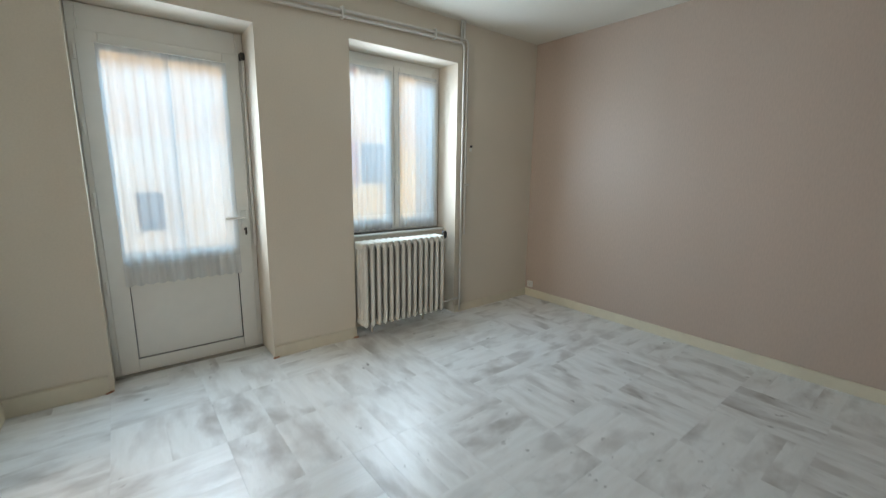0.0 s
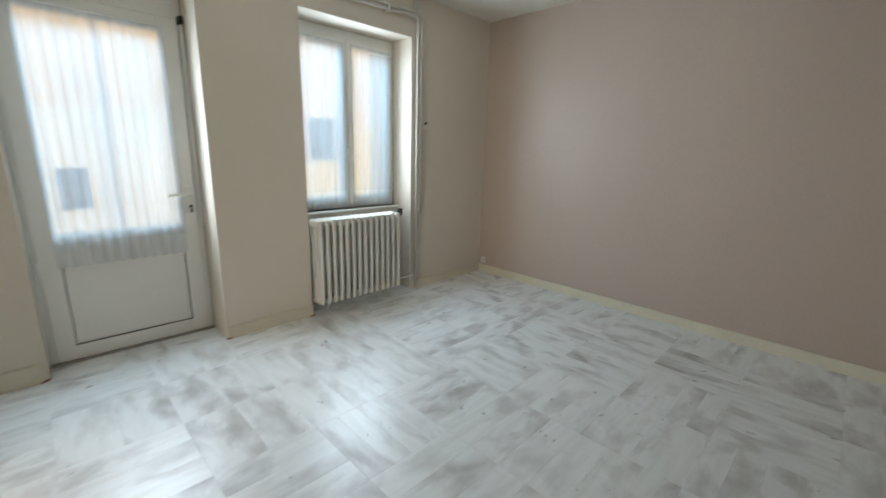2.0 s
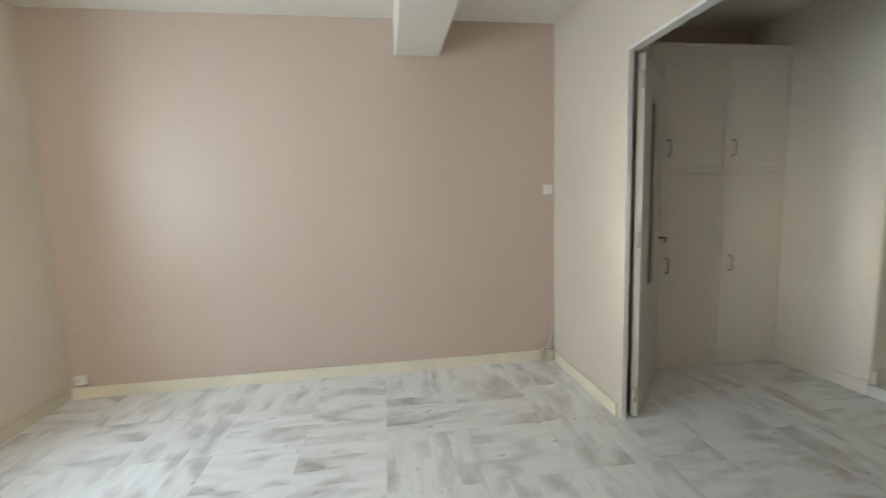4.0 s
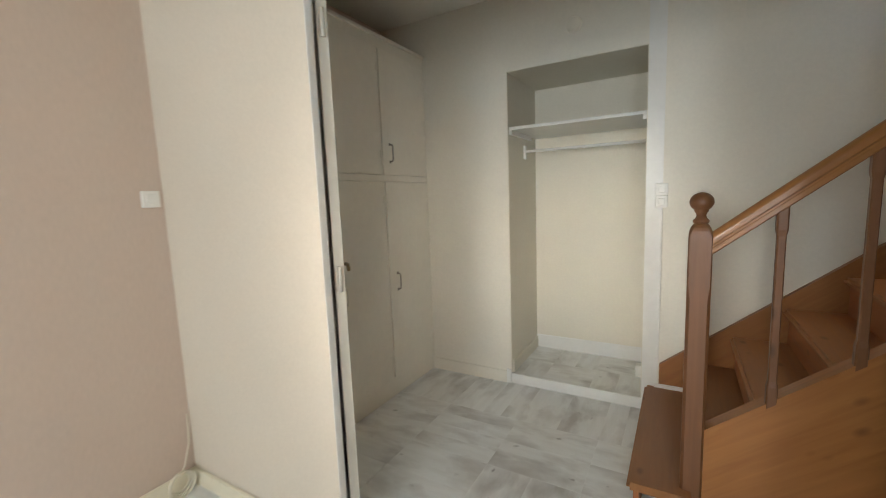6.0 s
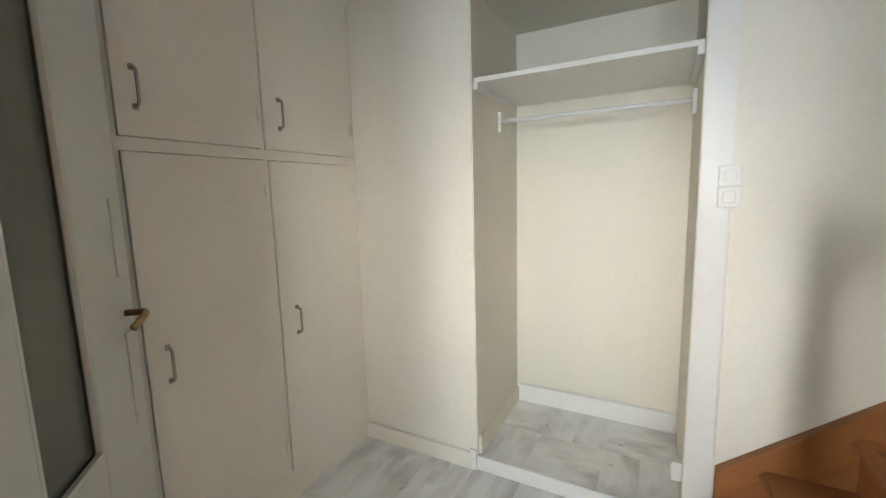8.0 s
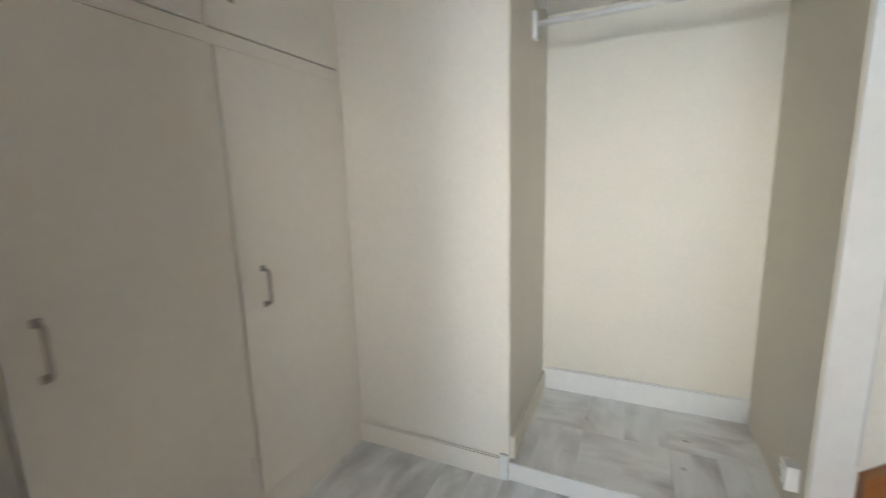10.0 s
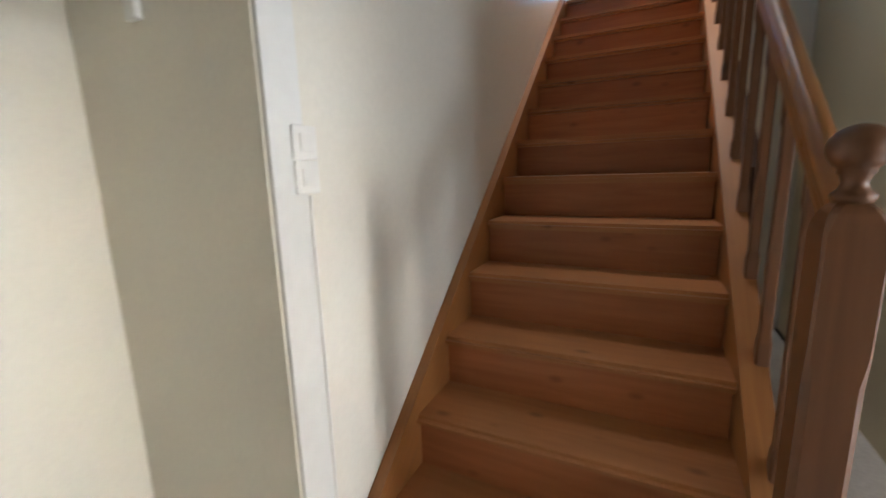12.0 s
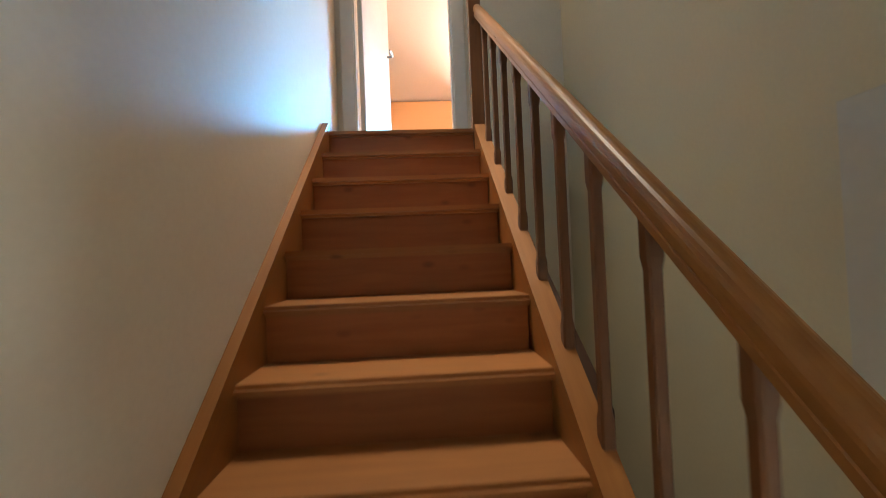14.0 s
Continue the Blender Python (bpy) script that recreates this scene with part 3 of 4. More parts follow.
def street_window():
    ob = thing("window_1", (-1.54, 0.26, 0.80), "white two-sash casement window above the radiator", "window", kind="structure")
    x0, x1, y0, y1, z0, z1, mid = -2.043, -1.032, 0.25, 0.32, 0.80, 2.238, -1.523
    part("window_frame", blocks((x0, x0 + 0.05, y0 + 0.015, y1, z0, z1), (x1 - 0.05, x1, y0 + 0.015, y1, z0, z1),
                                (x0 + 0.05, x1 - 0.05, y0 + 0.015, y1, z1 - 0.07, z1), (x0 + 0.05, x1 - 0.05, y0 + 0.015, y1, z0, z0 + 0.05),
                                bevel=0.004), PVC, ob)
    for a, b in ((x0 + 0.04, mid), (mid + 0.004, x1 - 0.04)):
        s = part("sash", blocks((a, a + 0.055, y0, y1 - 0.01, z0 + 0.035, z1 - 0.055), (b - 0.055, b, y0, y1 - 0.01, z0 + 0.035, z1 - 0.055),
                                (a + 0.055, b - 0.055, y0, y1 - 0.01, z1 - 0.115, z1 - 0.055),
                                (a + 0.055, b - 0.055, y0, y1 - 0.01, z0 + 0.035, z0 + 0.105), bevel=0.005, seg=2), PVC, ob)
        p = part("pane", blocks((a + 0.055, b - 0.055, y0 + 0.03, y0 + 0.036, z0 + 0.105, z1 - 0.115)), GLASS, s, "clear glass pane")
        p.visible_shadow = False
    hb = blocks((mid - 0.016, mid + 0.016, y0 - 0.008, y0, 1.26, 1.34), bevel=0.004, seg=2)
    tube(hb, [(mid, y0 - 0.006, 1.32), (mid, y0 - 0.035, 1.32), (mid + 0.006, y0 - 0.04, 1.30), (mid + 0.012, y0 - 0.04, 1.20)], 0.008)
    part("handle", hb, PVC, ob, "white window handle")
    part("window_sill", blocks((x0, x1, 0.16, y0 + 0.015, 0.782, 0.80), bevel=0.003), PVC, ob, "white sill board")
    return ob


street_window()


def net_curtain(x0, x1, y, top, bottom, folds, seed, label):
    """A gathered net with a rod pocket on top and a scalloped lace hem."""
    rnd = random.Random(seed)
    ob = thing("net_curtain", ((x0 + x1) / 2, y, bottom), label, "curtain", "net curtains on the street side")
    nx, nz = folds * 8, 14
    phase = [rnd.uniform(0, 6.28) for _ in range(4)]

    def sheet(z_hi, z_lo, rows, wavy):
        bm = bmesh.new()
        grid = []
        for j in range(rows + 1):
            v = j / rows
            row = []
            for i in range(nx + 1):
                u = i / nx
                amp = 0.002 + 0.006 * ((top - (z_hi + (z_lo - z_hi) * v)) / (top - bottom))
                off = amp * (math.sin(u * folds * 6.283 + phase[0] + 0.7 * math.sin(3 * u + phase[1])) + 0.25 * math.sin(u * folds * 2.3 * 6.283 + phase[2]))
                z = z_hi + (z_lo - z_hi) * v
                if wavy and j == rows:
                    z -= 0.014 * abs(math.sin(u * folds * 0.5 * 6.283 + phase[3]))
                row.append(bm.verts.new((x0 + (x1 - x0) * u, y + off, z)))
            grid.append(row)
        for r0, r1 in zip(grid, grid[1:]):
            for i in range(nx):
                bm.faces.new((r0[i], r0[i + 1], r1[i + 1], r1[i]))
        return bm

    part("net", sheet(top, bottom + 0.12, nz, False), SHEER, ob, smooth=True)
    part("lace_hem", sheet(bottom + 0.12, bottom, 3, True), LACE, ob, "white scalloped lace hem", smooth=True)
    rod = bmesh.new()
    tube(rod, [(x0 - 0.01, y, top), (x1 + 0.01, y, top)], 0.004, 8)
    part("rod", rod, PVC, ob, "thin white curtain rod")
    return ob


LACE = SHEER.copy()
LACE.name = "lace_net"
for nd in LACE.node_tree.nodes:
    if nd.bl_idname == "ShaderNodeMapRange":
        nd.inputs["To Min"].default_value, nd.inputs["To Max"].default_value = 0.62, 0.88
net_curtain(-3.46, -3.12, 0.252, 2.00, 0.60, 6, 3, "sheer white net curtain with lace hem on the glazed door")
net_curtain(-3.135, -2.80, 0.258, 2.00, 0.60, 6, 5, "sheer white net curtain with lace hem on the glazed door")
net_curtain(-1.98, -1.55, 0.236, 2.14, 0.83, 7, 7, "sheer white net curtain with lace hem on the window sash")
net_curtain(-1.49, -1.08, 0.236, 2.14, 0.83, 7, 9, "sheer white net curtain with lace hem on the window sash")

net_curtain(-1.31, -1.08, 0.222, 2.10, 0.83, 3, 12, "second layer of white net drawn over half the sash")

# ---- radiator and pipes ----


def radiator():
    ob = thing("radiator", (-1.63, -0.03, 0.0), "old white cast-iron column radiator under the window", "radiator")
    x0, n, w = -2.03, 14, 0.0575
    for k in range(n):
        cx = x0 + w * (k + 0.5)
        bm = bmesh.new()
        for cy in (-0.092, -0.03, 0.032):
            r = 0.0195
            prof = []
            for i in range(7):
                a = -math.pi / 2 + i * math.pi / 12
                prof.append((max(0.004, r * math.cos(a)), 0.125 + 0.03 * math.sin(a)))
            prof += [(r, 0.20), (r, 0.68)]
            for i in range(1, 7):
                a = i * math.pi / 12
                prof.append((max(0.004, r * math.cos(a)), 0.72 + 0.035 * math.sin(a)))
            first = len(bm.verts)
            lathe(bm, 0, 0, prof, 10)
            bm.verts.ensure_lookup_table()
            for v in bm.verts[first:]:
                v.co = Vector((cx + v.co.x * 0.95, cy + v.co.y * 1.35, v.co.z))
        box(bm, cx - w * 0.45, cx + w * 0.45, -0.105, 0.045, 0.715, 0.775, bevel=0.018, seg=3)
        box(bm, cx - w * 0.45, cx + w * 0.45, -0.105, 0.045, 0.10, 0.155, bevel=0.018, seg=3)
        if k in (2, n - 3):
            lathe(bm, cx, 0.032, [(0.009, 0.0), (0.010, 0.02), (0.012, 0.11)], 10)
        part("section", bm, ENAMEL, ob, smooth=True)
    xe = x0 + n * w
    vb = bmesh.new()
    tube(vb, [(xe - 0.005, -0.03, 0.735), (xe + 0.05, -0.03, 0.735)], 0.012)
    valve = part("valve", vb, STEEL, ob, "metal radiator valve")
    part("knob", lathe(bmesh.new(), xe + 0.045, -0.03, [(0.012, 0.735), (0.024, 0.742), (0.024, 0.79), (0.018, 0.80)], 14), DARK, valve, "black valve knob", smooth=True)
    pb = bmesh.new()
    tube(pb, [(xe - 0.005, -0.03, 0.14), (xe + 0.05, -0.03, 0.14), (xe + 0.12, -0.02, 0.14), (-1.02, -0.02, 0.14), (-0.985, -0.02, 0.14)], 0.009)
    part("return_pipe", pb, PIPE_PAINT, ob, "painted return pipe", smooth=True)
    return ob


radiator()


def bent(points, r):
    """Points of a pipe with rounded bends."""
    out = [Vector(points[0])]
    for a, b, c in zip(points, points[1:], points[2:]):
        a, b, c = Vector(a), Vector(b), Vector(c)
        p, q = b + (a - b).normalized() * r, b + (c - b).normalized() * r
        out += [p.lerp(b, t).lerp(b.lerp(q, t), t) for t in (0, 0.25, 0.5, 0.75, 1)]
    return out + [Vector(points[-1])]


pipes = thing("heating_pipes", (-2.5, -0.03, 2.35), "pair of painted heating pipes along the street wall", "pipe")
for dz, xv, zend in ((0.0, -0.985, 0.02), (0.035, -0.945, 0.75)):
    bm = bmesh.new()
    tube(bm, bent([(XL + 0.02, -0.028, 2.30 + dz), (-2.1, -0.028, 2.365 + dz), (xv, -0.028, 2.40 + dz), (xv, -0.028, zend)], 0.05), 0.011, 10)
    part("pipe", bm, PIPE_PAINT, pipes, smooth=True)
bm = bmesh.new()
tube(bm, [(-1.015, -0.028, 2.40), (-1.015, -0.028, CEIL)], 0.011)
tube(bm, [(-0.985, -0.028, 2.42), (-0.985, -0.028, CEIL)], 0.011)
part("riser_pipe", bm, PIPE_PAINT, pipes, smooth=True)
for x in (-3.3, -2.1, -1.3):
    part("clip", blocks((x - 0.008, x + 0.008, -0.045, 0.0, 2.345 + 0.03 * (x + 2.1), 2.425 + 0.03 * (x + 2.1)), bevel=0.003), PIPE_PAINT, pipes)
part("clip", blocks((-0.975, -0.90, -0.042, 0, 1.20, 1.215), bevel=0.003), PIPE_PAINT, pipes)


# ---- small fittings ----


def wall_box(name, label, cat, at, facing, w, h, d=0.012, socket=False):
    """A plate on a wall. facing: 'x-' , 'x+' or 'y+'."""
    x, y, z = at
    ob = thing(name, at, label, cat)

    def slab(ww, hh, d0, d1):
        if facing[0] == "y":
            return (x - ww / 2, x + ww / 2, y + d0, y + d1, z - hh / 2, z + hh / 2)
        s = -1 if facing == "x-" else 1
        a, b = sorted((x + s * d0, x + s * d1))
        return (a, b, y - ww / 2, y + ww / 2, z - hh / 2, z + hh / 2)

    part("plate", blocks(slab(w, h, 0, d), bevel=0.003, seg=2), PLASTIC, ob)
    part("socket_well" if socket else "rocker", blocks(slab(w * 0.55, h * 0.55, d * 0.6, d + 0.004), bevel=0.0015), PLASTIC, ob)
    if socket:
        for o in (-0.009, 0.009):
            bb = slab(0.006, 0.006, d, d + 0.0048)
            bb = list(bb)
            i = 2 if facing[0] == "x" else 0
            bb[i] += o
            bb[i + 1] += o
            part("pin_hole", blocks(tuple(bb)), DARK, ob)
    return ob


wall_box("light_switch", "square white plastic light switch on mauve wall", "light switch", (0, -3.462, 1.36), "x-", 0.072, 0.072)
wall_box("power_socket", "small white power socket above the skirting", "socket", (0, -0.075, 0.135), "x-", 0.065, 0.065, 0.02, True)
wall_box("power_socket", "small white power socket beside the kitchen doorway", "socket", (XL, -0.56, 0.22), "x+", 0.065, 0.065, 0.02, True)
wall_box("light_switch", "small white switch above another beside the niche", "light switch", (-1.90, YH + 0.008, 1.320), "y+", 0.062, 0.066, 0.010)
wall_box("light_switch", "small white switch below another beside the niche", "light switch", (-1.90, YH + 0.008, 1.252), "y+", 0.062, 0.066, 0.010)
wall_box("power_socket", "white power socket inside the niche", "socket", (NX1 + 0.004, -5.235, 0.215), "x+", 0.05, 0.075, 0.035, True)
th = thing("thermostat_wire", (-0.862, 0, 1.55), "tiny black thermostat stub on the street wall", "thermostat")
part("stub", blocks((-0.872, -0.852, -0.018, 0, 1.54, 1.56), bevel=0.003), DARK, th)
part("patch", blocks((-0.876, -0.848, -0.003, 0, 1.505, 1.535), bevel=0.001), PLASTIC, th)
bm = bmesh.new()
tube(bm, [(-1.905, YH + 0.013, 1.215), (-1.906, YH + 0.013, 0.7), (-1.905, YH + 0.013, 0.33)], 0.0035, 6)
solid("cable", bm, PLASTIC, "thin white cable running down from the switches", "cable", kind="object")
coil = bmesh.new()
for k in range(3):
    r = 0.046 + 0.006 * k
    tube(coil, [(-0.05 - 0.012 * k + 0.012 * math.sin(a * 0.5), -3.42 + r * math.cos(a), 0.066 + r * math.sin(a)) for a in [i * 0.3142 for i in range(21)]], 0.0055, 6)
tube(coil, [(-0.02, -3.495, 0.36), (-0.018, -3.49, 0.22), (-0.02, -3.46, 0.12), (-0.05, -3.42, 0.10)], 0.004, 6)
tube(coil, [(-0.07, -3.43, 0.012), (-0.05, -3.36, 0.008), (-0.03, -3.30, 0.008)], 0.004, 6)
solid("coiled_cable", coil, CABLE, "coil of ivory aerial cable lying in the corner", "cable", kind="object", smooth=True)

solid("junction_cover", lathe(bmesh.new(), 0, 0, [(0.045, 0.0), (0.045, 0.008), (0.038, 0.014), (0.004, 0.016)], 20), HALL_WALL,
      "round painted junction box cover above the niche", "junction box", kind="object", smooth=True).matrix_world = pose(-1.42, YH, 2.30, -90, 0, 0)
for x, y, turn in ((-2.672, -0.012, 12), (-2.056, -0.012, -20), (-3.60, YL - 0.01, 30)):
    chip = blocks((-0.022, 0.022, -0.010, 0.010, 0.0, 0.008), bevel=0.003)
    solid("floor_chip", chip, RISER_WOOD, "small brown splinter at the foot of the wall", "debris", kind="object", group="splinters by the street wall").matrix_world = pose(x, y, 0.001, 0, 0, turn)

# ---- double door to the hall ----


def hall_leaf(name, label, angle, hx, hy, width=0.72, handle=True):
    """A glazed door leaf; it lies along +x from its hinge before it is turned."""
    ob = thing(name, (hx, hy, 0), label, "door", "leaves of the double door", kind="structure")
    ob.rotation_euler = (0, 0, radians(angle))
    t, h, g0, g1, z0, z1 = 0.036, 2.04, 0.245, 0.465, 0.725, 1.86

    def own(pname, bm, mat, lab="", smooth=False, under=None):
        o = new(pname, mesh_of(pname, bm, mat, smooth))
        o.parent = under or ob
        if lab:
            o["label"] = lab
        return o

    own("leaf", blocks((0, g0, -t / 2, t / 2, 0.01, h), (g1, width, -t / 2, t / 2, 0.01, h), (g0, g1, -t / 2, t / 2, z1, h),
                       (g0, g1, -t / 2, t / 2, 0.01, z0), bevel=0.002), LEAF_PAINT)
    own("glass", blocks((g0, g1, -0.003, 0.003, z0, z1)), OLD_GLASS, "dark patterned glass strip")
    for s in (-1, 1):
        y0, y1 = sorted((s * t / 2, s * (t / 2 - 0.012)))
        own("bead", blocks((g0, g0 + 0.01, y0, y1, z0, z1), (g1 - 0.01, g1, y0, y1, z0, z1), (g0 + 0.01, g1 - 0.01, y0, y1, z0, z0 + 0.01),
                           (g0 + 0.01, g1 - 0.01, y0, y1, z1 - 0.01, z1)), LEAF_PAINT)
    if handle:
        for s in (-1, 1):
            hb = bmesh.new()
            y = s * t / 2
            tube(hb, [(width - 0.055, y, 1.0), (width - 0.055, y + s * 0.045, 1.0), (width - 0.07, y + s * 0.052, 0.998), (width - 0.155, y + s * 0.05, 0.985)], 0.009)
            own("handle", hb, BRASS, "aged brass lever handle", True)
            a, b = sorted((y, y + s * 0.004))
            own("plate", blocks((width - 0.075, width - 0.035, a, b, 1.10, 1.30), bevel=0.001), LEAF_PAINT, "painted-over lock plate")
            own("plate", blocks((width - 0.075, width - 0.035, a, b, 0.70, 0.95), bevel=0.001), LEAF_PAINT, "painted-over lock plate")
    for z in (0.10, 1.0, 1.86):
        hg = bmesh.new()
        tube(hg, [(-0.008, 0.0, z), (-0.008, 0.0, z + 0.09)], 0.009)
        own("hinge", hg, LEAF_PAINT, smooth=True)
    return ob


hall_leaf("door_2", "old white door leaf with glass strip, swung far open", -43, HINGE + 0.010, BACK - 0.030)
hall_leaf("door_3", "old white door leaf with glass strip, folded flat against the wall", 180, JAMB, BACK - 0.05, handle=False)
jambs = thing("door_frame", (HINGE, YR, 0), "white painted frame of the double doorway", "door frame", kind="structure")
part("jamb", blocks((HINGE - 0.004, HINGE, REBATE - 0.002, YR + 0.003, 0, 2.06), bevel=0.0015), WHITE_TRIM, jambs)
part("jamb", blocks((JAMB, JAMB + 0.018, BACK - 0.004, YR + 0.004, 0, 2.06), bevel=0.002), WHITE_TRIM, jambs)
part("head", blocks((JAMB + 0.018, HINGE - 0.004, BACK - 0.004, YR + 0.004, 2.045, 2.06), bevel=0.002), WHITE_TRIM, jambs)

# ---- hall cupboards ----


def cupboard_bank():
    ob = thing("cupboard", (XC, -4.65, 0), "cream painted built-in cupboard with four flush doors", "cupboard")
    ya, yb, top = -4.06, YH, 2.305
    part("body", blocks((XC + 0.022, XC + 0.30, yb + 0.002, ya, 0.0, top - 0.02)), CUPBOARD, ob)
    rows = [(-4.152, ya), (yb + 0.002, -5.140)]
    fb = bmesh.new()
    for a, b in rows:
        box(fb, XC, XC + 0.022, a, b, 0.0, top)
    box(fb, XC, XC + 0.022, -5.140, -4.152, 0.0, 0.125)
    box(fb, XC, XC + 0.022, -5.140, -4.152, 1.436, 1.474)
    box(fb, XC, XC + 0.022, -5.140, -4.152, 2.245, top)
    box(fb, XC, XC + 0.022, -4.648, -4.632, 0.125, 1.436)
    box(fb, XC, XC + 0.022, -4.640, -4.624, 1.474, 2.245)
    part("face_frame", fb, CUPBOARD, ob)
    part("top_board", blocks((XC - 0.012, XC + 0.32, yb + 0.002, ya, top, top + 0.02), bevel=0.003), CUPBOARD, ob)
    for y0, y1, z0, z1, hz, hy in ((-4.629, -4.1535, 0.128, 1.4335, 0.78, -4.212), (-5.137, -4.651, 0.128, 1.4335, 0.776, -4.728),
                                   (-4.621, -4.1535, 1.4765, 2.2425, 1.615, -4.205), (-5.137, -4.643, 1.4765, 2.2425, 1.615, -4.712)):
        d = part("door", blocks((XC - 0.008, XC + 0.012, y0, y1, z0, z1), bevel=0.003, seg=2), CUPBOARD, ob)
        hb = bmesh.new()
        tube(hb, bent([(XC - 0.008, hy, hz - 0.055), (XC - 0.034, hy, hz - 0.05), (XC - 0.034, hy, hz + 0.05), (XC - 0.008, hy, hz + 0.055)], 0.012), 0.0048, 8)
        for s in (-1, 1):
            box(hb, XC - 0.014, XC - 0.008, hy - 0.008, hy + 0.008, hz + s * 0.055 - 0.009, hz + s * 0.055 + 0.009, bevel=0.002)
        part("handle", hb, STEEL, d, "dark metal bow handle", smooth=True)
        for z in (z0 + 0.10, z1 - 0.14):
            hg = bmesh.new()
            tube(hg, [(XC - 0.012, y0 + 0.006, z), (XC - 0.012, y0 + 0.006, z + 0.05)], 0.005, 8)
            part("hinge", hg, CUPBOARD, d)
    return ob


cupboard_bank()
solid("wall_hall_end", blocks((XC + 0.004, XC + 0.1, -4.058, BACK, 0, CEIL)), HALL_WALL, "cream wall behind the open door leaf", "wall")

# ---- niche fittings ----
shelf = thing("shelf", (-1.4, -5.45, 1.74), "white painted shelf across the wardrobe niche", "shelf")
part("board", blocks((NX1 + 0.005, NX0 - 0.005, -5.768, -5.19, 1.745, 1.765), bevel=0.002), WHITE_TRIM, shelf)
part("cleat", blocks((NX0 - 0.026, NX0 - 0.005, -5.60, -5.182, 1.715, 1.745), bevel=0.002), WHITE_TRIM, shelf)
part("cleat", blocks((NX1 + 0.005, NX1 + 0.026, -5.60, -5.182, 1.715, 1.745), bevel=0.002), WHITE_TRIM, shelf)
rail = thing("clothes_rail", (-1.4, -5.49, 1.62), "white clothes rail below the niche shelf", "clothes rail")
bm = bmesh.new()
tube(bm, [(NX1 + 0.008, -5.49, 1.628), (NX0 - 0.008, -5.49, 1.628)], 0.010, 12)
part("bar", bm, WHITE_TRIM, rail, smooth=True)
for x0, x1 in ((NX0 - 0.02, NX0 - 0.004), (NX1 + 0.004, NX1 + 0.02)):
    part("bracket", blocks((x0, x1, -5.51, -5.47, 1.575, 1.67), bevel=0.004, seg=2), WHITE_TRIM, rail)

# ---- staircase ----
YS0, YS1 = YH + 0.002, -4.275


def nose(i):
    """x of the front edge of step i."""
    return X2 - GOING * (i - 2)


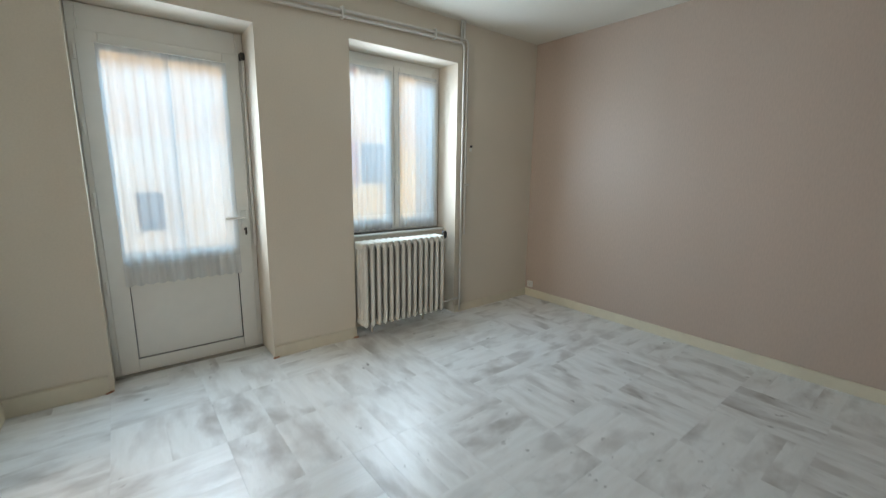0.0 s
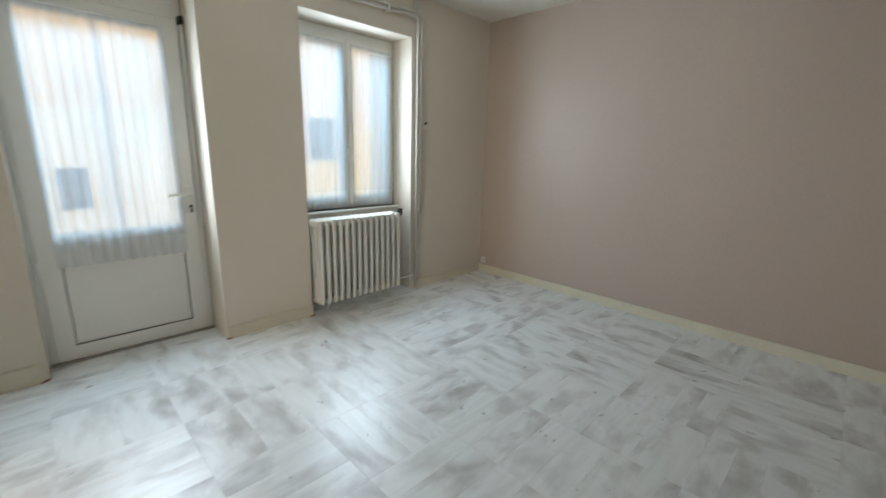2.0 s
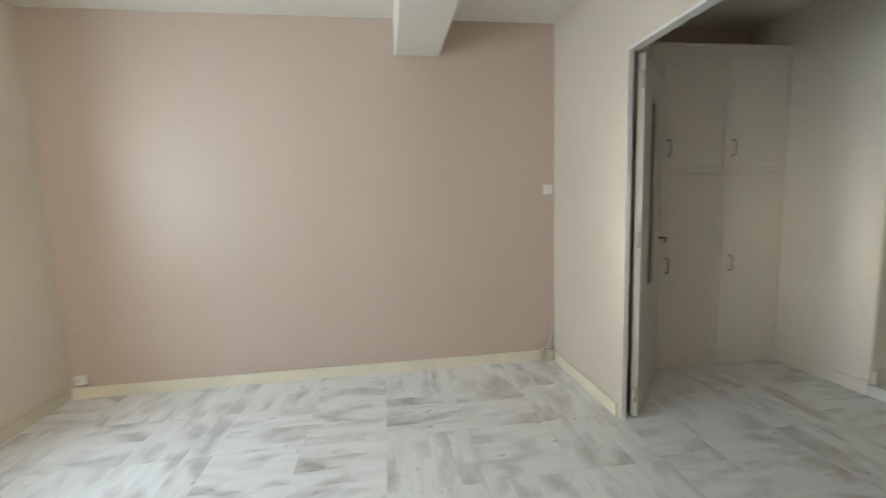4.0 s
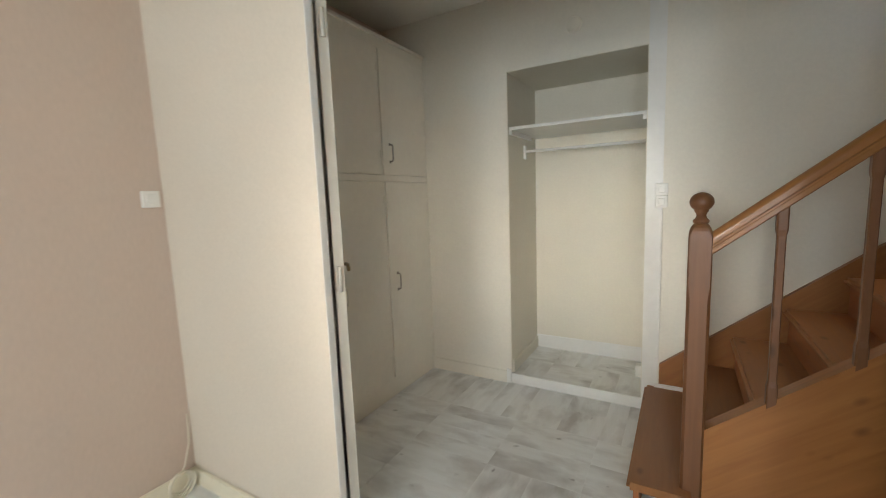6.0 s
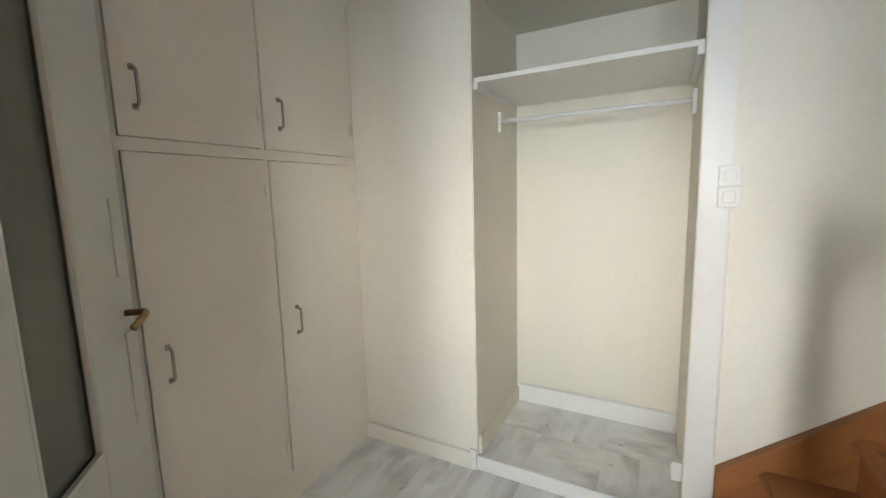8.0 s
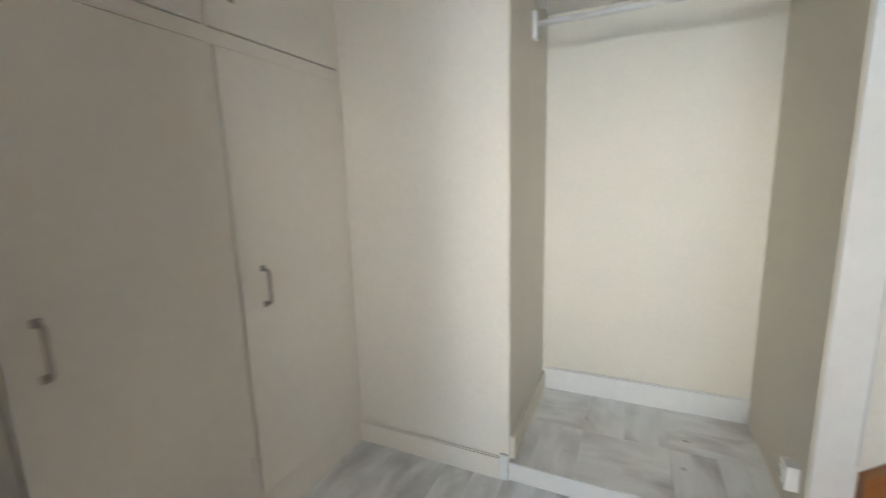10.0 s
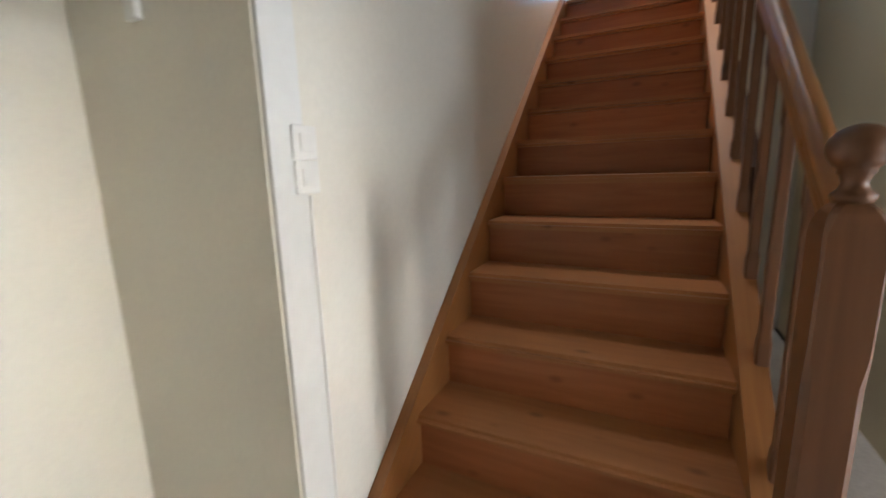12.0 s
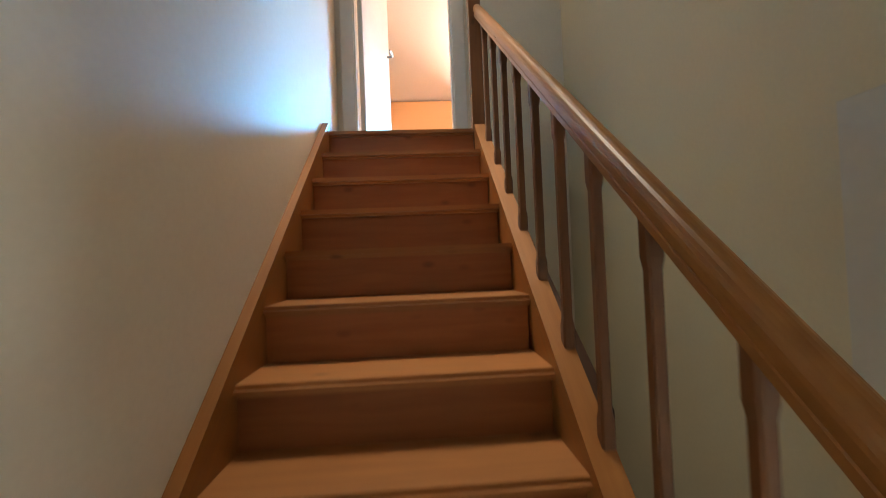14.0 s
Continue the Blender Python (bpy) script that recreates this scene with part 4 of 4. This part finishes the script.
def staircase():
    ob = thing("staircase", (-2.0, -4.7, 0), "straight varnished pine staircase with closed strings and balustrade", "staircase")
    for i in range(1, 14):
        z, x = RISE * i, nose(i)
        x0, back, front = (-1.84, nose(2) - 0.03, -4.19) if i == 1 else (x, nose(i + 1) - 0.03, -4.30)
        bm = blocks((back, x0, YS0 + 0.034, front, z - 0.034, z))
        lip = [e for e in bm.edges if all(abs(v.co.x - x0) < 1e-4 for v in e.verts) and abs(e.verts[0].co.z - e.verts[1].co.z) < 1e-4]
        bmesh.ops.bevel(bm, geom=lip, offset=0.013, segments=4, affect="EDGES")
        part("tread", bm, TREAD_WOOD, ob)
        part("riser", blocks((x0 - 0.045, x0 - 0.025, YS0 + 0.034, front - 0.004, z - RISE, z - 0.034)), RISER_WOOD, ob)
    part("riser", blocks((LX - 0.02, LX, YS0 + 0.034, -4.30, 13 * RISE, LAND - 0.036)), RISER_WOOD, ob)
    bm = blocks((LX - 0.16, LX + 0.022, YS0 + 0.034, -4.22, LAND - 0.035, LAND))
    lip = [e for e in bm.edges if all(v.co.x > LX for v in e.verts) and abs(e.verts[0].co.z - e.verts[1].co.z) < 1e-4]
    bmesh.ops.bevel(bm, geom=lip, offset=0.013, segments=4, affect="EDGES")
    part("landing_nosing", bm, TREAD_WOOD, ob)
    k = RISE / GOING

    def line(x, up):
        return 2 * RISE + (X2 - x) * k + up

    part("wall_string", prism(bmesh.new(), [(-1.912, RISE + 0.003), (-1.912, line(-1.912, 0.055)), (LX + 0.02, line(LX + 0.02, 0.055)), (LX + 0.02, LAND - 0.04 - 0.3), (-2.3, 0.0), (-2.05, 0.0), (-2.05, RISE)],
                              YS0, YS0 + 0.034), STRING_WOOD, ob)
    part("outer_string", prism(bmesh.new(), [(-2.095, 0.0), (-2.095, line(-2.095, 0.03)), (LX + 0.02, line(LX + 0.02, 0.03)), (LX + 0.02, line(LX, -0.34)), (-2.42, 0.0)],
                               -4.30, -4.236), STRING_WOOD, ob)
    nx, ny, w = -2.06, -4.27, 0.037
    nb = bmesh.new()
    # square post with stopped chamfers below and rounded shoulders above
    rings = []
    for q, cut, z in ((1, 0.004, 0.0), (1, 0.004, 0.13), (1, 0.006, 0.145), (1, 0.010, 0.17), (1, 0.010, 0.925), (1, 0.006, 0.955), (1, 0.004, 0.975),
                      (1, 0.004, 1.142), (0.98, 0.005, 1.155), (0.92, 0.007, 1.168), (0.81, 0.008, 1.180), (0.66, 0.008, 1.189), (0.5, 0.008, 1.195)):
        e, i = w * q, w * q - cut
        rings.append([nb.verts.new((nx + a, ny + b, z)) for a, b in ((e, -i), (e, i), (i, e), (-i, e), (-e, i), (-e, -i), (-i, -e), (i, -e))])
    for r0, r1 in zip(rings, rings[1:]):
        for i in range(8):
            nb.faces.new((r0[i], r0[(i + 1) % 8], r1[(i + 1) % 8], r1[i]))
    nb.faces.new(rings[0][::-1])
    nb.faces.new(rings[-1])
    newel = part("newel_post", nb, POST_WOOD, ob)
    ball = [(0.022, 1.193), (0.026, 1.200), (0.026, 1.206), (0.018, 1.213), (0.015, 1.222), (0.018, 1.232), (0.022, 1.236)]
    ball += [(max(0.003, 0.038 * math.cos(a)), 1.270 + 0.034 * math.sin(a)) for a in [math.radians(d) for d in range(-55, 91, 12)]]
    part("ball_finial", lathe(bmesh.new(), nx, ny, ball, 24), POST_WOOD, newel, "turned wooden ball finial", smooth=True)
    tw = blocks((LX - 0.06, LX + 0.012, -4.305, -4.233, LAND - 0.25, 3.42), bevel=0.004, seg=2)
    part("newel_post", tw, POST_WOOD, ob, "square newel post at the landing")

    rk, ry = 0.808, -4.250

    def rail_z(x):
        return 1.128 + (-2.1 - x) * rk

    rb = bmesh.new()
    side = [(0.018, -0.029), (0.0225, -0.025), (0.0225, -0.012), (0.021, -0.009), (0.021, -0.004), (0.0255, 0.0), (0.0255, 0.010)]
    top = [(0.0255 * math.cos(a), 0.010 + 0.024 * math.sin(a)) for a in [math.radians(d) for d in range(15, 180, 15)]]
    sec = side + top + [(-a, b) for a, b in reversed(side)]
    ends = []
    for x in (-2.095, LX + 0.012):
        ends.append([rb.verts.new((x, ry + a, rail_z(x) + b * math.sqrt(1 + rk * rk))) for a, b in sec])
    m = len(sec)
    for i in range(m):
        rb.faces.new((ends[0][i], ends[0][(i + 1) % m], ends[1][(i + 1) % m], ends[1][i]))
    rb.faces.new(ends[0][::-1])
    rb.faces.new(ends[1])
    part("handrail", rb, RAIL_WOOD, ob)
    for j in range(11):
        x = -2.283 - GOING * j * 0.995
        z0, z1, h = line(x, 0.012), rail_z(x) - 0.034, 0.016
        bb = bmesh.new()
        prof = [(1.0, 0.0), (1.0, 0.10), (0.78, 0.13), (0.78, 0.87), (1.0, 0.90), (1.0, 1.0)]
        rings = []
        for f, v in prof:
            hh = h * f
            z = z0 + (z1 - z0) * v
            tilt = k if v in (0.0, 1.0) else 0.0
            rings.append([bb.verts.new((x + a * hh, ry + b * hh, z - a * hh * tilt)) for a, b in ((-1, -0.7), (-0.7, -1), (0.7, -1), (1, -0.7), (1, 0.7), (0.7, 1), (-0.7, 1), (-1, 0.7))])
        for r0, r1 in zip(rings, rings[1:]):
            for i in range(8):
                bb.faces.new((r0[i], r0[(i + 1) % 8], r1[(i + 1) % 8], r1[i]))
        bb.faces.new(rings[0][::-1])
        bb.faces.new(rings[-1])
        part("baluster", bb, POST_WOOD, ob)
    return ob


staircase()

under = thing("understair_panel", (-3.9, -4.16, 0), "dark brown wooden panelling with sloping top below the stairs", "panelling")
part("panel", prism(bmesh.new(), [(-3.42, 0.0), (-3.42, 1.22), (-4.55, 2.00), (-4.55, 0.0)], -4.232, -4.105), DARK_WOOD, under)
part("capping", prism(bmesh.new(), [(-3.412, 1.214), (-3.412, 1.24), (-4.55, 2.026), (-4.55, 2.00)], -4.234, -4.098), DARK_WOOD, under)

# ---- bedroom door at the stair head ----
bd = thing("door_4", (XD - 0.1, -5.03, LAND), "white bedroom door standing open at the stair head", "door", kind="structure")
part("casing", blocks((XD, XD + 0.012, -5.13, -5.04, LAND, LAND + 2.08), bevel=0.003), WHITE_TRIM, bd)
part("casing", blocks((XD, XD + 0.012, -4.36, -4.27, LAND, LAND + 2.08), bevel=0.003), WHITE_TRIM, bd)
part("jamb", blocks((XD - 0.1, XD, -5.05, -5.03, LAND, LAND + 2.02)), WHITE_TRIM, bd)
part("jamb", blocks((XD - 0.1, XD, -4.37, -4.35, LAND, LAND + 2.02)), WHITE_TRIM, bd)
leaf = part("leaf", blocks((XD - 0.80, XD - 0.11, -5.025, -4.988, LAND + 0.01, LAND + 2.01), bevel=0.003), WHITE_TRIM, bd)
hb = bmesh.new()
tube(hb, [(XD - 0.745, -4.988, LAND + 1.02), (XD - 0.745, -4.94, LAND + 1.02), (XD - 0.70, -4.936, LAND + 1.02), (XD - 0.64, -4.936, LAND + 1.02)], 0.009)
part("handle", hb, STEEL, leaf, "metal lever handle")
leaf.rotation_euler = (0, 0, radians(-12))

# ---- opposite side of the street ----


def street_house():
    ob = thing("house", (-2, 7.0, -0.3), "ochre rendered house across the street with brown shutters", "house")
    part("wall", blocks((-14, 9, 7.0, 9.0, 1.9, 6.2)), STREET_WALL, ob)
    part("wall", blocks((-14, 0.3, 7.004, 9.0, -0.3, 1.9)), STREET_BASE, ob, "pale cream rendered lower storey")
    part("wall", blocks((0.3, 9, 7.006, 9.0, -0.3, 1.9)), STREET_YELLOW, ob, "yellow rendered lower storey")
    part("roof", prism(bmesh.new(), [(-14.4, 6.2), (9.4, 6.2), (9.4, 6.4), (-14.4, 6.4)], 6.6, 9.2), ROOF_TILE, ob)
    for x, z, w, h, wide in ((-2.95, 0.05, 0.55, 0.86, 0.0), (1.95, 0.95, 0.80, 1.15, 0.40), (-6.2, 0.9, 0.8, 1.15, 0.4),
                             (5.2, 0.9, 0.8, 1.15, 0.4), (-2.9, 3.7, 0.8, 1.2, 0.4), (1.95, 3.7, 0.8, 1.2, 0.4)):
        win = part("window", blocks((x - w / 2, x + w / 2, 6.985, 7.0, z, z + h)), STREET_BASE, ob)
        part("pane", blocks((x - w / 2 + 0.06, x + w / 2 - 0.06, 6.978, 6.985, z + 0.06, z + h - 0.06)), FAR_GLASS, win, "dark window glass")
        for s in (-1, 1):
            if wide:
                a, b = sorted((x + s * (w / 2 + 0.02), x + s * (w / 2 + wide)))
                part("shutter", blocks((a, b, 6.96, 6.998, z, z + h), bevel=0.004), SHUTTER, win, "brown wooden shutter")
    return ob


street_house()

# ---- pieces of the floors ----


def plank_mesh(long, wide):
    bm = blocks((-long / 2, long / 2, -wide / 2, wide / 2, -0.006, 0.0))
    top = [e for e in bm.edges if all(v.co.z > -1e-5 for v in e.verts)]
    bmesh.ops.bevel(bm, geom=top, offset=0.0003, segments=1, affect="EDGES")
    return mesh_of("plank", bm, PLANK)


def lay_blocks(parent, x0, x1, y0, y1, z, block, count, rnd):
    """Blocks of parallel planks, each block turned against the next, cut at the edges of the floor."""
    cache = {}
    nx, ny = math.ceil((x1 - x0) / block), math.ceil((y1 - y0) / block)
    for i in range(nx):
        for j in range(ny):
            turn = (i + j) % 2 if rnd.random() < 0.72 else (i + j + 1) % 2
            per = rnd.choice((2, 3, 3, 4)) if count > 2 else count
            wide = block / per
            for p in range(per):
                if turn:
                    a0, a1, b0, b1 = x0 + i * block + p * wide, x0 + i * block + (p + 1) * wide, y0 + j * block, y0 + (j + 1) * block
                else:
                    a0, a1, b0, b1 = x0 + i * block, x0 + (i + 1) * block, y0 + j * block + p * wide, y0 + j * block + (p + 1) * wide
                a1, b1 = min(a1, x1), min(b1, y1)
                if a1 - a0 < 0.02 or b1 - b0 < 0.02:
                    continue
                long, short = (b1 - b0, a1 - a0) if turn else (a1 - a0, b1 - b0)
                key = (round(long, 3), round(short, 3))
                if key not in cache:
                    cache[key] = plank_mesh(key[0] - 0.0005, key[1] - 0.0005)
                ob = new("plank", cache[key])
                ob.parent = parent
                ob.location = ((a0 + a1) / 2, (b0 + b1) / 2, z)
                ob.rotation_euler = (0, 0, math.pi / 2 if turn else 0)


rnd = random.Random(11)
lay_blocks(floor, XL, 0.0, YR, 0.0, 0.0, 0.45, 3, rnd)
lay_blocks(floor, -3.60, -2.683, 0.0, 0.27, 0.0, 0.29, 2, rnd)
lay_blocks(floor, -2.045, -1.03, 0.0, 0.19, 0.0, 0.19, 1, rnd)
lay_blocks(floor, XL, -3.60, 0.0, YL, 0.0, 0.1, 1, rnd)
lay_blocks(floor, -3.0, XC, YH, YR, 0.0, 0.45, 3, rnd)
lay_blocks(floor, NX1, NX0, NB, YH, NF, 0.303, 2, rnd)

tile_me = mesh_of("tile", blocks((-0.163, 0.163, -0.163, 0.163, -0.008, 0.0), bevel=0.002), TILE)
for i in range(8):
    for j in range(8):
        ob = new("tile", tile_me)
        ob.parent = kitchen_floor
        ob.location = (-4.05 - 0.165 - 0.33 * i, -0.62 - 0.165 - 0.33 * j, 0.0)
plinth = thing("tile_plinth", (-5.0, -0.62, 0), "row of beige ceramic plinth tiles in the kitchen", "tile plinth", kind="structure")
for i in range(8):
    x = -4.15 - 0.33 * i
    part("tile", blocks((x - 0.326, x, -0.63, -0.62, 0.0, 0.085), bevel=0.002), TILE, plinth)
